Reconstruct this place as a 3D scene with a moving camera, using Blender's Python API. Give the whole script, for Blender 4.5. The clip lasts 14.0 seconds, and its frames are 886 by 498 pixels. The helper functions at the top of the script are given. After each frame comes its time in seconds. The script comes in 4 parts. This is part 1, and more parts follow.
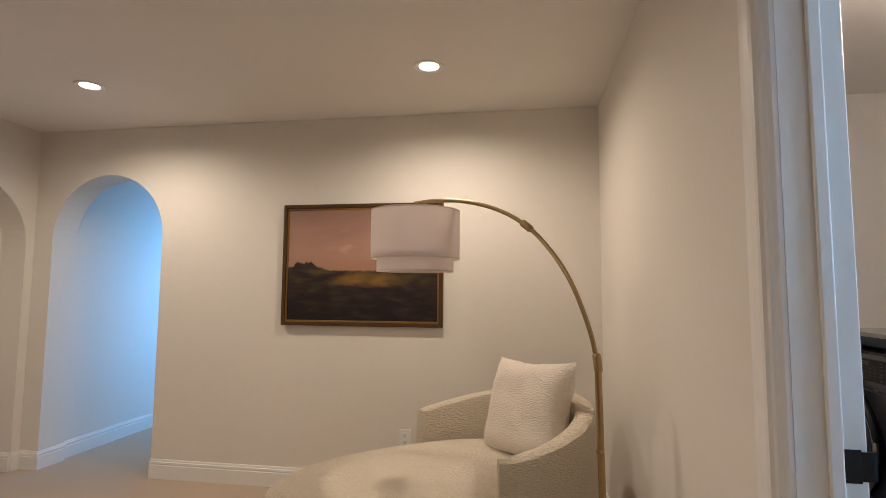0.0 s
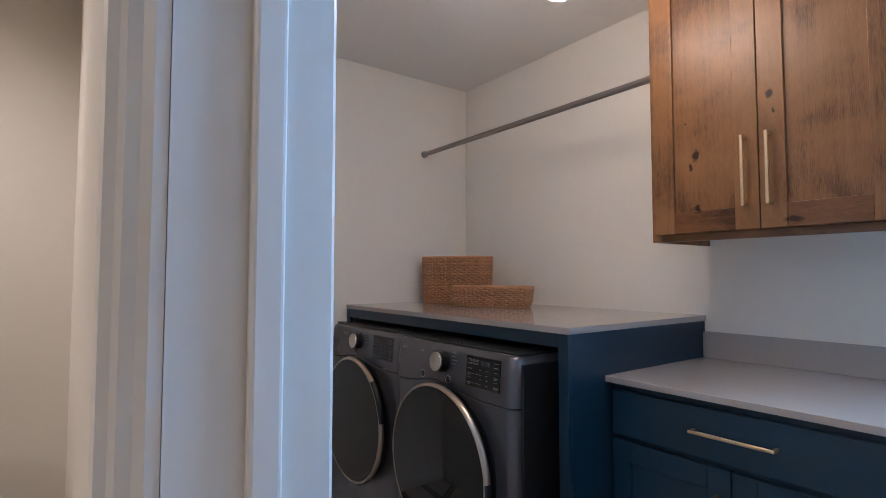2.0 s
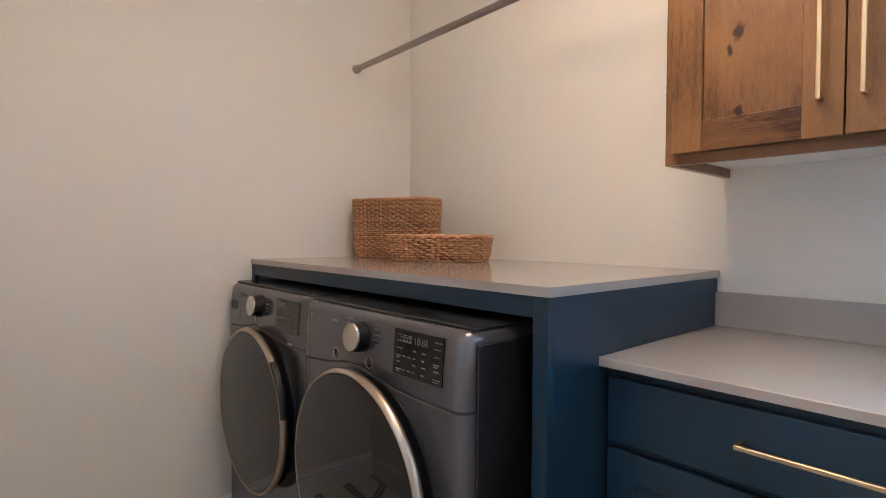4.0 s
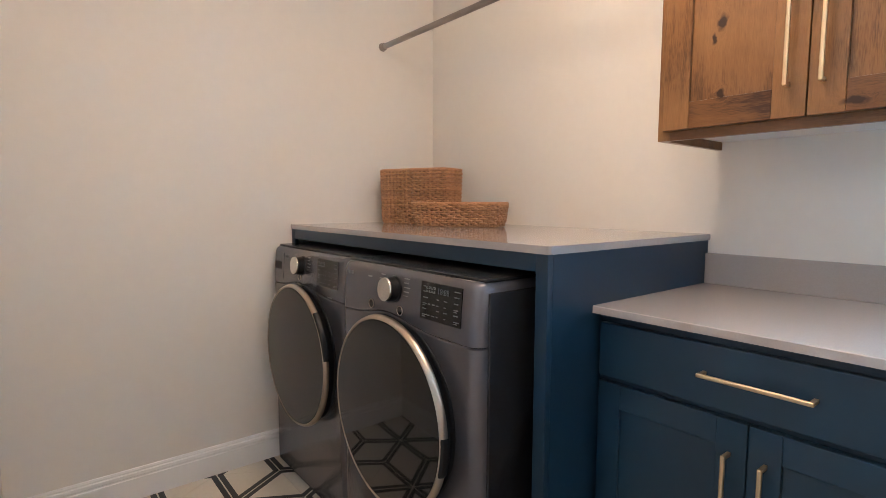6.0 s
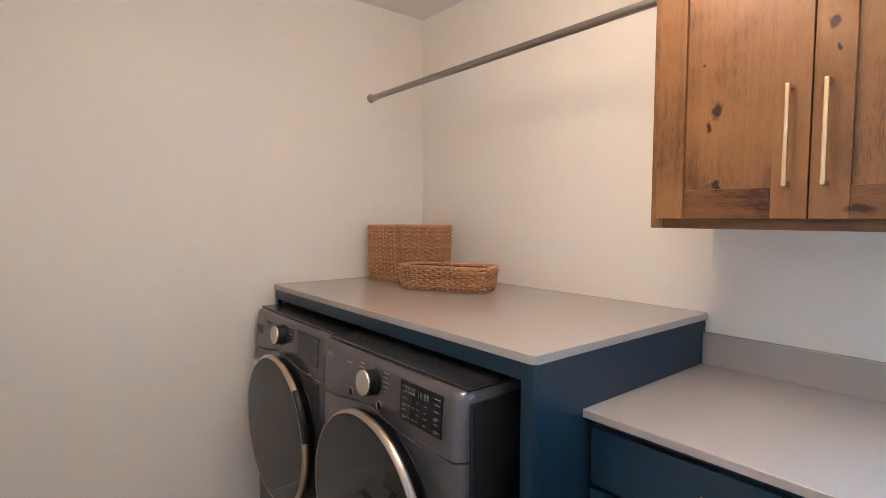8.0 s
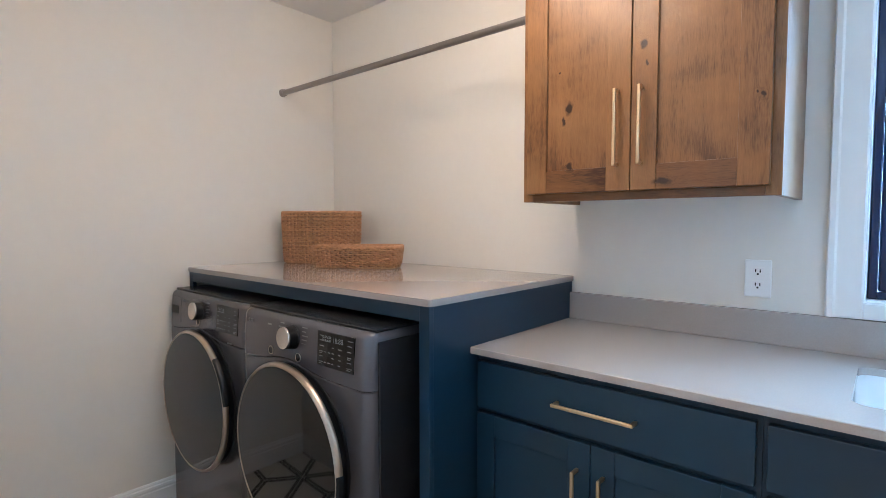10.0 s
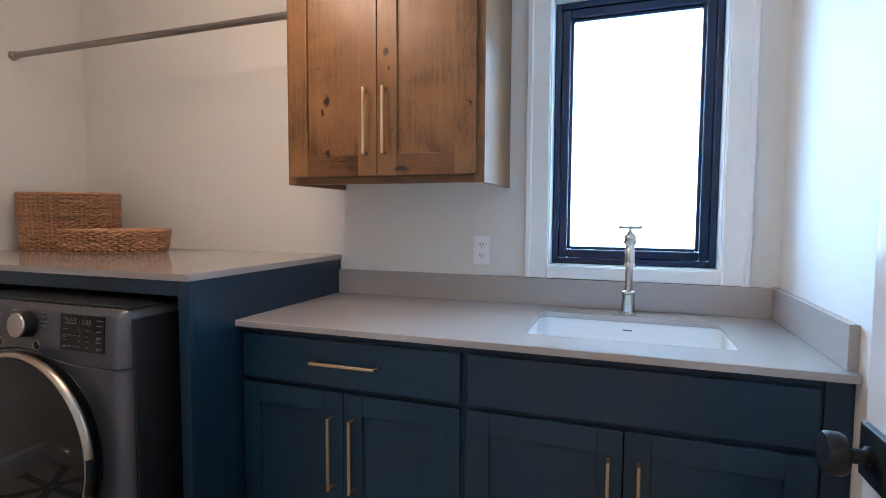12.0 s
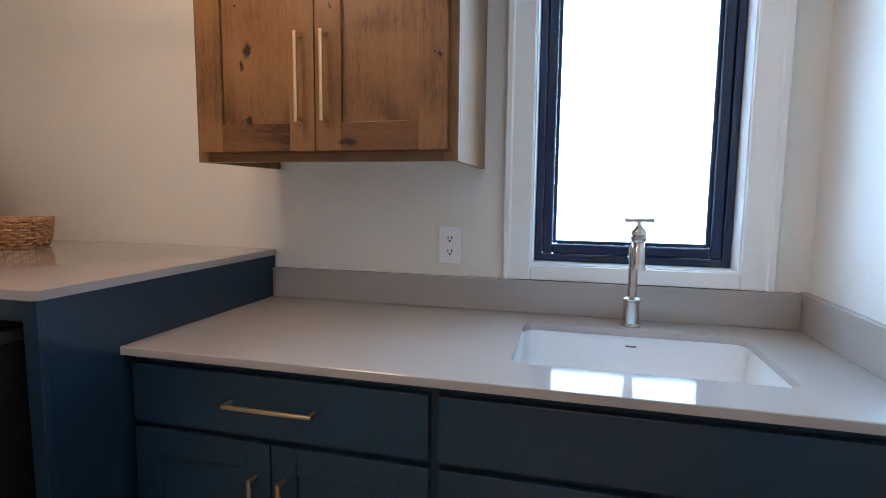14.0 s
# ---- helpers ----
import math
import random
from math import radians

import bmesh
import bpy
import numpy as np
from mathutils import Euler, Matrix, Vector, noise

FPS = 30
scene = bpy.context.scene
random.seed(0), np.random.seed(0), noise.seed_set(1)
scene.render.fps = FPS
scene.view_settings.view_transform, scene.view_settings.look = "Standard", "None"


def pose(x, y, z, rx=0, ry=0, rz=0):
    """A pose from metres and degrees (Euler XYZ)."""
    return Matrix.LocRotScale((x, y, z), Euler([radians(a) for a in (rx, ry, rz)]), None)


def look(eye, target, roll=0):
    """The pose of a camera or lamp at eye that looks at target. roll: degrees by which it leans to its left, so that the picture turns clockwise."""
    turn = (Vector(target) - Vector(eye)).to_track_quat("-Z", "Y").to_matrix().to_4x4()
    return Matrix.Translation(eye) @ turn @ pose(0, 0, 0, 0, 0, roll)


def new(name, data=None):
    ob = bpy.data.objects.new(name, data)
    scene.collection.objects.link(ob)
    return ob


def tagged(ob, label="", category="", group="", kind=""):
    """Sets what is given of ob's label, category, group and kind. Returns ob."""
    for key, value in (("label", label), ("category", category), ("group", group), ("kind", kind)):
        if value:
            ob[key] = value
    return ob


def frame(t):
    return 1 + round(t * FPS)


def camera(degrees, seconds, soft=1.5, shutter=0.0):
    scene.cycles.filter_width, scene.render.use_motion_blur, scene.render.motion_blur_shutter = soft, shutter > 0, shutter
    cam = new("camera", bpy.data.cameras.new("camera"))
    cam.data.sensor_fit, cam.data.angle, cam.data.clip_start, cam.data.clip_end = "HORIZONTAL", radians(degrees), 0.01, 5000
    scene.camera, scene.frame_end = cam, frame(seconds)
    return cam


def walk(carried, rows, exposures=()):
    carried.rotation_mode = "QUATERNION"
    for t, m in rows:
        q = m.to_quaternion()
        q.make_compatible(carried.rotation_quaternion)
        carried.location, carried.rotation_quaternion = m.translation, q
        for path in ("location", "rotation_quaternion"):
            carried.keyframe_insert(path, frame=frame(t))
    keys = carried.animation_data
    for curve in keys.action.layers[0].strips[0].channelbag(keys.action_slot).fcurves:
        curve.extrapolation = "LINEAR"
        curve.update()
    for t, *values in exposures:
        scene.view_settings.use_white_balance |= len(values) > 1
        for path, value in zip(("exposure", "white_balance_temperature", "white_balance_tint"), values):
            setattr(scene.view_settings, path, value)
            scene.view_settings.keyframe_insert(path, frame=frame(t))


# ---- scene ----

cam = camera(81.6, 14.0, soft=0.6)
PATH = [
    (0, (0.3, 0.221, 1.266), (-0.011, 2.19, 1.431), 0.4),
    (0.3, (0.326, 0.364, 1.264), (0.259, 2.357, 1.419), 0.2),
    (0.5, (0.355, 0.417, 1.263), (0.505, 2.404, 1.433), 0.1),
    (0.6, (0.376, 0.428, 1.284), (0.611, 2.409, 1.442), 0.3),
    (1, (0.525, 0.579, 1.265), (1.153, 2.472, 1.416), 0.1),
    (1.2, (0.625, 0.638, 1.268), (1.414, 2.47, 1.416), -0.1),
    (1.5, (0.688, 0.728, 1.263), (1.669, 2.465, 1.4), -0.0),
    (2, (0.738, 0.898, 1.24), (1.921, 2.507, 1.34), 0.0),
    (2.4, (0.82, 0.986, 1.252), (2.123, 2.503, 1.31), -0.2),
    (2.5, (0.843, 1.0, 1.23), (2.163, 2.502, 1.294), 0.1),
    (3, (1.069, 1.122, 1.185), (2.426, 2.591, 1.202), 0.2),
    (3.5, (1.166, 1.255, 1.188), (2.517, 2.729, 1.163), 0.3),
    (4, (1.162, 1.327, 1.176), (2.482, 2.829, 1.127), 0.3),
    (4.2, (1.149, 1.318, 1.173), (2.449, 2.836, 1.115), 0.2),
    (6.3, (1.022, 1.152, 1.182), (2.265, 2.708, 0.998), 0.2),
    (6.5, (1.05, 1.163, 1.23), (2.287, 2.723, 1.048), 0.2),
    (7, (1.109, 1.2, 1.354), (2.352, 2.758, 1.19), 0.2),
    (7.2, (1.13, 1.22, 1.384), (2.376, 2.779, 1.235), 0.2),
    (9.3, (1.04, 1.095, 1.33), (2.353, 2.601, 1.23), 0.0),
    (9.5, (1.017, 1.069, 1.309), (2.375, 2.535, 1.207), 0.1),
    (10, (0.957, 1.003, 1.288), (2.462, 2.316, 1.183), 0.0),
    (10.5, (0.909, 0.941, 1.273), (2.553, 2.075, 1.165), 0.2),
    (11, (0.882, 0.871, 1.269), (2.632, 1.832, 1.156), 0.2),
    (11.5, (0.87, 0.822, 1.26), (2.698, 1.626, 1.14), 0.3),
    (12, (0.86, 0.789, 1.247), (2.743, 1.451, 1.117), 0.3),
    (12.5, (0.873, 0.784, 1.238), (2.792, 1.326, 1.091), 0.4),
    (13, (0.94, 0.806, 1.195), (2.875, 1.283, 1.026), 0.5),
    (13.5, (1.051, 0.846, 1.18), (2.986, 1.311, 0.983), 0.5),
    (14, (1.217, 0.93, 1.272), (3.144, 1.421, 1.062), 0.6),
]
EXPOSURES = [(0.0, -0.04, 6180, 16), (1.0, -0.24, 5700, 18), (1.5, -0.14, 5450, 18), (2.5, 0.31, 5500, 17), (3.0, 0.6, 5920, 19), (4.0, 0.7, 6170, 18), (6.5, 0.9, 6380, 19), (7.2, 0.84, 6480, 20), (9.3, 0.88, 5550, 14), (10.0, 0.84, 5560, 13), (10.5, 0.71, 5770, 15), (11.5, 0.46, 5800, 17), (12.5, 0.14, 6190, 21), (13.0, 0.1, 6280, 20), (14.0, 0.03, 6450, 21)]
walk(cam, [(t, look(eye, target, roll)) for t, eye, target, roll in PATH], EXPOSURES)

# ---- light ----
world = bpy.data.worlds.new("world")
scene.world = world
world.use_nodes = True
sky = world.node_tree.nodes.new("ShaderNodeTexSky")
sky.sky_type, sky.sun_disc = "NISHITA", False
sky.sun_elevation, sky.sun_rotation = radians(38), radians(200)
world.node_tree.links.new(sky.outputs[0], world.node_tree.nodes["Background"].inputs[0])
world.node_tree.nodes["Background"].inputs[1].default_value = 0.15


def lamp(name, kind, m, watts, colour, **size):
    data = bpy.data.lights.new(name, kind)
    data.energy, data.color = watts, colour
    for key, value in size.items():
        if key == "size":
            data.size = value
        elif key == "size_y":
            data.shape, data.size_y = "RECTANGLE", value
        elif key == "radius":
            data.shadow_soft_size = value
        elif key == "spread":
            data.spread = radians(value)
        elif key == "cone":
            data.spot_size, data.spot_blend = radians(value), 0.7
    ob = new(name, data)
    ob.matrix_world = m
    return ob


sun = lamp("sun", "SUN", look((0, 0, 10), (3.4, 9.4, 2.2)), 2.5, (1.0, 0.95, 0.88))
sun.data.angle = radians(0.5)
WARM = (1.0, 0.83, 0.62)
# daylight that enters the laundry window
lamp("window_daylight", "AREA", look((2.952, 0.765, 1.554), (1.9, 0.765, 1.554)), 17, (0.37, 0.69, 1.0), size=0.565, size_y=0.97, spread=125)
# area lamp added for blue daylight in the passage behind the arch, source unseen
lamp("passage_daylight", "AREA", look((-1.83, 5.0, 1.5), (-3.1, 5.0, 1.0)), 18, (0.18, 0.52, 1.0), size=0.8, size_y=1.3, spread=125)


# ---- materials ----
def material(name, colour, rough=0.5, metal=0.0, grain=40.0, depth=0.06, bump=0.05, bump_scale=120.0, stain=0.05, coat=0.0, island=0.0, relief=0.004, squash=1.0):
    """Paint, metal or cloth with fine grain, broad unevenness and a fine relief."""
    m = bpy.data.materials.new(name)
    m.use_nodes = True
    n, l = m.node_tree.nodes, m.node_tree.links
    b = n["Principled BSDF"]
    b.inputs["Metallic"].default_value, b.inputs["Coat Weight"].default_value = metal, coat
    co = n.new("ShaderNodeTexCoord")

    def noise_of(scale, detail=4):
        t = n.new("ShaderNodeTexNoise")
        t.inputs["Scale"].default_value, t.inputs["Detail"].default_value = scale, detail
        l.new(co.outputs["Object"], t.inputs["Vector"])
        return t.outputs["Fac"]

    fine, broad = noise_of(grain), noise_of(1.3, 3)
    mix = n.new("ShaderNodeMath")
    mix.operation = "MULTIPLY_ADD"
    l.new(fine, mix.inputs[0])
    mix.inputs[1].default_value, mix.inputs[2].default_value = 2 * depth, 1 - depth - stain
    add = n.new("ShaderNodeMath")
    add.operation = "MULTIPLY_ADD"
    l.new(broad, add.inputs[0])
    add.inputs[1].default_value = 2 * stain
    l.new(mix.outputs[0], add.inputs[2])
    value = add.outputs[0]
    if island:
        info = n.new("ShaderNodeObjectInfo")
        per = n.new("ShaderNodeMath")
        per.operation = "MULTIPLY_ADD"
        l.new(info.outputs["Random"], per.inputs[0])
        per.inputs[1].default_value = island
        l.new(value, per.inputs[2])
        value = per.outputs[0]
    hsv = n.new("ShaderNodeHueSaturation")
    hsv.inputs["Color"].default_value = (*colour, 1)
    l.new(value, hsv.inputs["Value"])
    l.new(hsv.outputs[0], b.inputs["Base Color"])
    r = n.new("ShaderNodeMath")
    r.operation = "MULTIPLY_ADD"
    l.new(broad, r.inputs[0])
    r.inputs[1].default_value, r.inputs[2].default_value = rough * 0.3, rough * 0.85
    l.new(r.outputs[0], b.inputs["Roughness"])
    if bump:
        bp = n.new("ShaderNodeBump")
        bp.inputs["Strength"].default_value, bp.inputs["Distance"].default_value = bump, relief
        height = noise_of(bump_scale, 6)
        if squash != 1.0:
            mp = n.new("ShaderNodeMapping")
            mp.inputs["Scale"].default_value = (1, 1, squash)
            l.new(co.outputs["Object"], mp.inputs["Vector"])
            l.new(mp.outputs[0], height.node.inputs["Vector"])
        l.new(height, bp.inputs["Height"])
        l.new(bp.outputs[0], b.inputs["Normal"])
    return m


def glowing(name, colour, strength):
    m = material(name, (0.85, 0.85, 0.83), 0.35)
    b = m.node_tree.nodes["Principled BSDF"]
    b.inputs["Emission Color"].default_value, b.inputs["Emission Strength"].default_value = (*colour, 1), strength
    return m


# knots of the wall cabinet: y and z from the cabinet's foot, half width, half height
KNOTS = ((0.203, 0.283, 0.010, 0.019), (0.222, 0.247, 0.006, 0.012), (0.201, 0.103, 0.009, 0.010), (0.236, 0.395, 0.0035, 0.004), (-0.078, 0.046, 0.024, 0.010), (-0.022, 0.425, 0.009, 0.012), (-0.036, 0.372, 0.004, 0.008), (-0.312, 0.245, 0.0045, 0.006), (-0.300, 0.250, 0.003, 0.004))


def wood_material(name, dark, light, axis=2):
    """Rustic alder: long grain along one axis that bends round dark knots, broad tone, fine pores."""
    m = material(name, light, 0.29, 0, 60, 0.05, 0.12, 90)
    n, l = m.node_tree.nodes, m.node_tree.links
    b = n["Principled BSDF"]
    co = n.new("ShaderNodeTexCoord")
    info = n.new("ShaderNodeObjectInfo")

    def calc(op, x, y):
        k = n.new("ShaderNodeMath")
        k.operation = op
        for q, v in enumerate((x, y)):
            if isinstance(v, (int, float)):
                k.inputs[q].default_value = v
            else:
                l.new(v, k.inputs[q])
        return k.outputs[0]

    def noise_at(vector, scale, detail, bend=0.0):
        t = n.new("ShaderNodeTexNoise")
        t.inputs["Scale"].default_value, t.inputs["Detail"].default_value, t.inputs["Distortion"].default_value = scale, detail, bend
        l.new(vector, t.inputs["Vector"])
        return t.outputs["Fac"]

    warp = n.new("ShaderNodeVectorMath")
    warp.operation = "MULTIPLY_ADD"
    wn = n.new("ShaderNodeTexNoise")
    wn.inputs["Scale"].default_value = 45.0
    l.new(co.outputs["Object"], wn.inputs["Vector"])
    l.new(wn.outputs["Color"], warp.inputs[0])
    warp.inputs[1].default_value = (0.022, 0.022, 0.022)
    l.new(co.outputs["Object"], warp.inputs[2])
    sep = n.new("ShaderNodeSeparateXYZ")
    l.new(warp.outputs[0], sep.inputs[0])
    near = 0.0
    for ky, kz, ry, rz in KNOTS:
        dy = calc("MULTIPLY", calc("SUBTRACT", sep.outputs["Y"], ky + 0.011), 1 / ry)
        dz = calc("MULTIPLY", calc("SUBTRACT", sep.outputs["Z"], kz + 0.011), 1 / rz)
        d = calc("SQRT", calc("ADD", calc("MULTIPLY", dy, dy), calc("MULTIPLY", dz, dz)), 0)
        near = calc("MAXIMUM", near, calc("DIVIDE", 1.0, calc("ADD", 1.0, calc("MULTIPLY", d, calc("MULTIPLY", d, d)))))
    shift = n.new("ShaderNodeVectorMath")
    shift.operation = "ADD"
    l.new(co.outputs["Object"], shift.inputs[0])
    l.new(calc("ADD", calc("MULTIPLY", info.outputs["Random"], 3.0), calc("MULTIPLY", near, 0.05)), shift.inputs[1])
    stretch = n.new("ShaderNodeMapping")
    stretch.inputs["Scale"].default_value = [3.0 if k == axis else 34.0 for k in range(3)]
    l.new(shift.outputs[0], stretch.inputs["Vector"])
    grain = noise_at(stretch.outputs[0], 1.4, 9, 0.7)
    fine = n.new("ShaderNodeMapping")
    fine.inputs["Scale"].default_value = [38.0 if k == axis else 430.0 for k in range(3)]
    l.new(shift.outputs[0], fine.inputs["Vector"])
    pores = noise_at(fine.outputs[0], 1.0, 4)
    broad = noise_at(shift.outputs[0], 5.0, 5, 0.6)
    plank = n.new("ShaderNodeTexWhiteNoise")
    plank.noise_dimensions = "1D"
    ends = n.new("ShaderNodeSeparateXYZ")
    l.new(co.outputs["Object"], ends.inputs[0])
    across = ends.outputs["Y"] if axis == 2 else ends.outputs["Z"]
    l.new(calc("ADD", calc("FLOOR", calc("MULTIPLY", across, 10.5), 0), calc("MULTIPLY", info.outputs["Random"], 50.0)), plank.inputs["W"])
    flow = n.new("ShaderNodeMapping")
    flow.inputs["Scale"].default_value = [0.10 if k == axis else 1.0 for k in range(3)]
    l.new(shift.outputs[0], flow.inputs["Vector"])
    rings = n.new("ShaderNodeTexWave")
    rings.wave_type, rings.bands_direction = "BANDS", "Y" if axis == 2 else "Z"
    for key, value in (("Scale", 15.0), ("Distortion", 14.0), ("Detail", 3.0), ("Detail Scale", 0.55), ("Detail Roughness", 0.55)):
        rings.inputs[key].default_value = value
    l.new(flow.outputs[0], rings.inputs["Vector"])
    total = 0.5
    for layer, weight in ((broad, 0.44), (grain, 0.13), (pores, 0.24), (rings.outputs["Fac"], 0.022), (plank.outputs["Value"], 0.050)):
        total = calc("ADD", calc("MULTIPLY", calc("SUBTRACT", layer, 0.5), weight), total)
    ramp = n.new("ShaderNodeValToRGB")
    ramp.color_ramp.elements[0].position, ramp.color_ramp.elements[0].color = 0.385, (*dark, 1)
    ramp.color_ramp.elements[1].position, ramp.color_ramp.elements[1].color = 0.61, (*light, 1)
    e = ramp.color_ramp.elements.new(0.475)
    e.color = (*[0.38 * p + 0.62 * q for p, q in zip(dark, light)], 1)
    l.new(total, ramp.inputs["Fac"])
    knot = n.new("ShaderNodeMix")
    knot.data_type = "RGBA"
    edge = n.new("ShaderNodeMapRange")
    edge.inputs["From Min"].default_value, edge.inputs["From Max"].default_value = 0.30, 0.74
    l.new(near, edge.inputs["Value"])
    l.new(edge.outputs[0], knot.inputs[0])
    l.new(ramp.outputs["Color"], knot.inputs[6])
    knot.inputs[7].default_value = (0.034, 0.012, 0.005, 1)
    b.inputs["Specular IOR Level"].default_value = 0.36
    l.new(knot.outputs[2], b.inputs["Base Color"])
    bump = n.new("ShaderNodeBump")
    bump.inputs["Strength"].default_value, bump.inputs["Distance"].default_value = 0.25, 0.002
    l.new(pores, bump.inputs["Height"])
    l.new(bump.outputs[0], b.inputs["Normal"])
    return m


WALL = material("wall_paint", (0.795, 0.757, 0.695), 0.75, 0, 30, 0.02, 0.10, 160, 0.02)
CEILING = material("ceiling_paint", (0.82, 0.79, 0.75), 0.85, 0, 30, 0.02, 0.10, 160, 0.02)
TRIM = material("white_trim_paint", (0.85, 0.84, 0.815), 0.38, 0, 20, 0.02, 0.03, 90, 0.02)
DOORPAINT = material("white_door_paint", (0.80, 0.79, 0.77), 0.16, 0, 20, 0.02, 0.03, 90, 0.02)
NAVY = material("navy_paint", (0.008, 0.033, 0.062), 0.34, 0, 50, 0.05, 0.04, 140, 0.05)
NAVY_DARK = material("navy_frame_paint", (0.008, 0.030, 0.055), 0.45, 0, 50, 0.05, 0.04, 140, 0.05)
QUARTZ = material("grey_quartz", (0.415, 0.372, 0.345), 0.08, 0, 260, 0.07, 0.0, 100, 0.04)
WOOD = wood_material("alder_wood", (0.098, 0.041, 0.016), (0.282, 0.134, 0.050), 2)
WOOD_RAIL = wood_material("alder_rail_wood", (0.055, 0.020, 0.008), (0.215, 0.094, 0.033), 1)
BRASS = material("brushed_brass", (0.68, 0.49, 0.29), 0.32, 1.0, 200, 0.05, 0.02, 300)
LAMPBRASS = material("antique_brass", (0.42, 0.31, 0.16), 0.35, 1.0, 120, 0.08, 0.02, 300)
NICKEL = material("brushed_nickel", (0.60, 0.56, 0.52), 0.26, 1.0, 200, 0.05, 0.02, 300)
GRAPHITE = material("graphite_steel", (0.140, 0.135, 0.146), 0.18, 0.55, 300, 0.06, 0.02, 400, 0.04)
# near-black graphite for side panels, lid and buttons, darker than the front
GRAPHITE_SIDE = material("dark_graphite", (0.025, 0.025, 0.028), 0.25, 0.2, 300, 0.06, 0.02, 400, 0.04)
BLACKGLASS = material("smoked_black_glass", (0.012, 0.012, 0.013), 0.05, 0, 50, 0.05, 0, 100, 0.04, 0.0)
BLACK = material("matt_black_metal", (0.012, 0.013, 0.015), 0.40, 0.4, 100, 0.08, 0.03, 200)
# black frame paint with the blue daylight glare mixed into its colour
FRAMEBLACK_GLARE = material("black_window_paint_blue_glare", (0.007, 0.022, 0.062), 0.22, 0, 100, 0.08, 0.03, 200)
RODSTEEL = material("dark_brushed_steel", (0.34, 0.31, 0.29), 0.30, 1.0, 200, 0.05, 0.02, 300)
CHROME = material("ring_chrome", (0.50, 0.42, 0.345), 0.30, 1.0, 100, 0.03, 0, 200)
PORCELAIN = material("white_porcelain", (0.82, 0.82, 0.81), 0.12, 0, 20, 0.01, 0, 100, 0.01, 0.4)
PLASTIC = material("white_plastic", (0.88, 0.88, 0.87), 0.35, 0, 20, 0.01, 0, 100, 0.01)
MELAMINE = material("pale_melamine", (0.76, 0.75, 0.73), 0.4, 0, 40, 0.02, 0, 100, 0.02)
SLOT = material("dark_slot", (0.02, 0.02, 0.02), 0.6, 0, 20, 0.05, 0, 100)
RUSH = material("woven_rush", (0.40, 0.205, 0.102), 0.55, 0, 70, 0.50, 0.4, 160, 0.10, 0, 0.45)
# rush darkened to stand in for the shade inside and behind the weave
RUSH_SHADE = material("shaded_rush", (0.10, 0.05, 0.026), 0.8, 0, 70, 0.3, 0.4, 160)
BOUCLE = material("oatmeal_boucle", (0.74, 0.66, 0.53), 0.95, 0, 220, 0.14, 1.0, 55, 0.04, relief=0.017, squash=3.6)
LINEN = material("pale_linen", (0.78, 0.71, 0.62), 0.95, 0, 260, 0.10, 0.9, 75, 0.04, relief=0.008, squash=2.5)
CARPET = material("beige_carpet", (0.54, 0.44, 0.34), 1.0, 0, 240, 0.22, 0.9, 300, 0.06)
SHADECLOTH = material("white_shade_cloth", (0.84, 0.79, 0.78), 0.9, 0, 300, 0.04, 0.2, 400, 0.02)
b = SHADECLOTH.node_tree.nodes["Principled BSDF"]
thin = SHADECLOTH.node_tree.nodes.new("ShaderNodeBsdfTranslucent")
thin.inputs[0].default_value = (0.90, 0.84, 0.82, 1)
both = SHADECLOTH.node_tree.nodes.new("ShaderNodeMixShader")
both.inputs[0].default_value = 0.55
SHADECLOTH.node_tree.links.new(b.outputs[0], both.inputs[1])
SHADECLOTH.node_tree.links.new(thin.outputs[0], both.inputs[2])
SHADECLOTH.node_tree.links.new(both.outputs[0], SHADECLOTH.node_tree.nodes["Material Output"].inputs[0])
TILE = material("ivory_tile", (0.66, 0.60, 0.51), 0.32, 0, 60, 0.06, 0.03, 120, 0.05, 0, 0.06)
TILEBLACK = material("black_tile", (0.016, 0.016, 0.018), 0.35, 0, 60, 0.10, 0.03, 120, 0.05, 0, 0.1)
GROUT = material("pale_grout", (0.42, 0.38, 0.33), 0.9, 0, 200, 0.15, 0.3, 300)
FRAMEWOOD = material("gilt_frame_wood", (0.085, 0.040, 0.014), 0.35, 0.1, 90, 0.2, 0.1, 150)
GLOBE = glowing("lit_opal_glass", (1.0, 0.775, 0.54), 16.0)
CANLENS = glowing("lit_lens", (1.0, 0.86, 0.66), 14.0)
GROUND = material("pale_ground", (0.45, 0.44, 0.42), 0.9, 0, 3, 0.15, 0.2, 20)
INK = material("pale_print", (0.13, 0.13, 0.13), 0.6, 0, 20, 0.02, 0, 100)
LED = material("grey_display_digits", (0.12, 0.122, 0.13), 0.5, 0, 20, 0.02, 0, 100)

GLASS = bpy.data.materials.new("window_glass")
GLASS.use_nodes = True
g = GLASS.node_tree.nodes["Principled BSDF"]
g.inputs["Transmission Weight"].default_value, g.inputs["Roughness"].default_value, g.inputs["IOR"].default_value = 1.0, 0.0, 1.45


# ---- building helpers ----
def thing(name, loc, label, category, group="", kind=""):
    ob = new(name)
    ob.location = loc
    return tagged(ob, label, category, group, kind)


def base_of(ob):
    at = Vector((0, 0, 0))
    while ob:
        at += ob.location
        ob = ob.parent
    return at


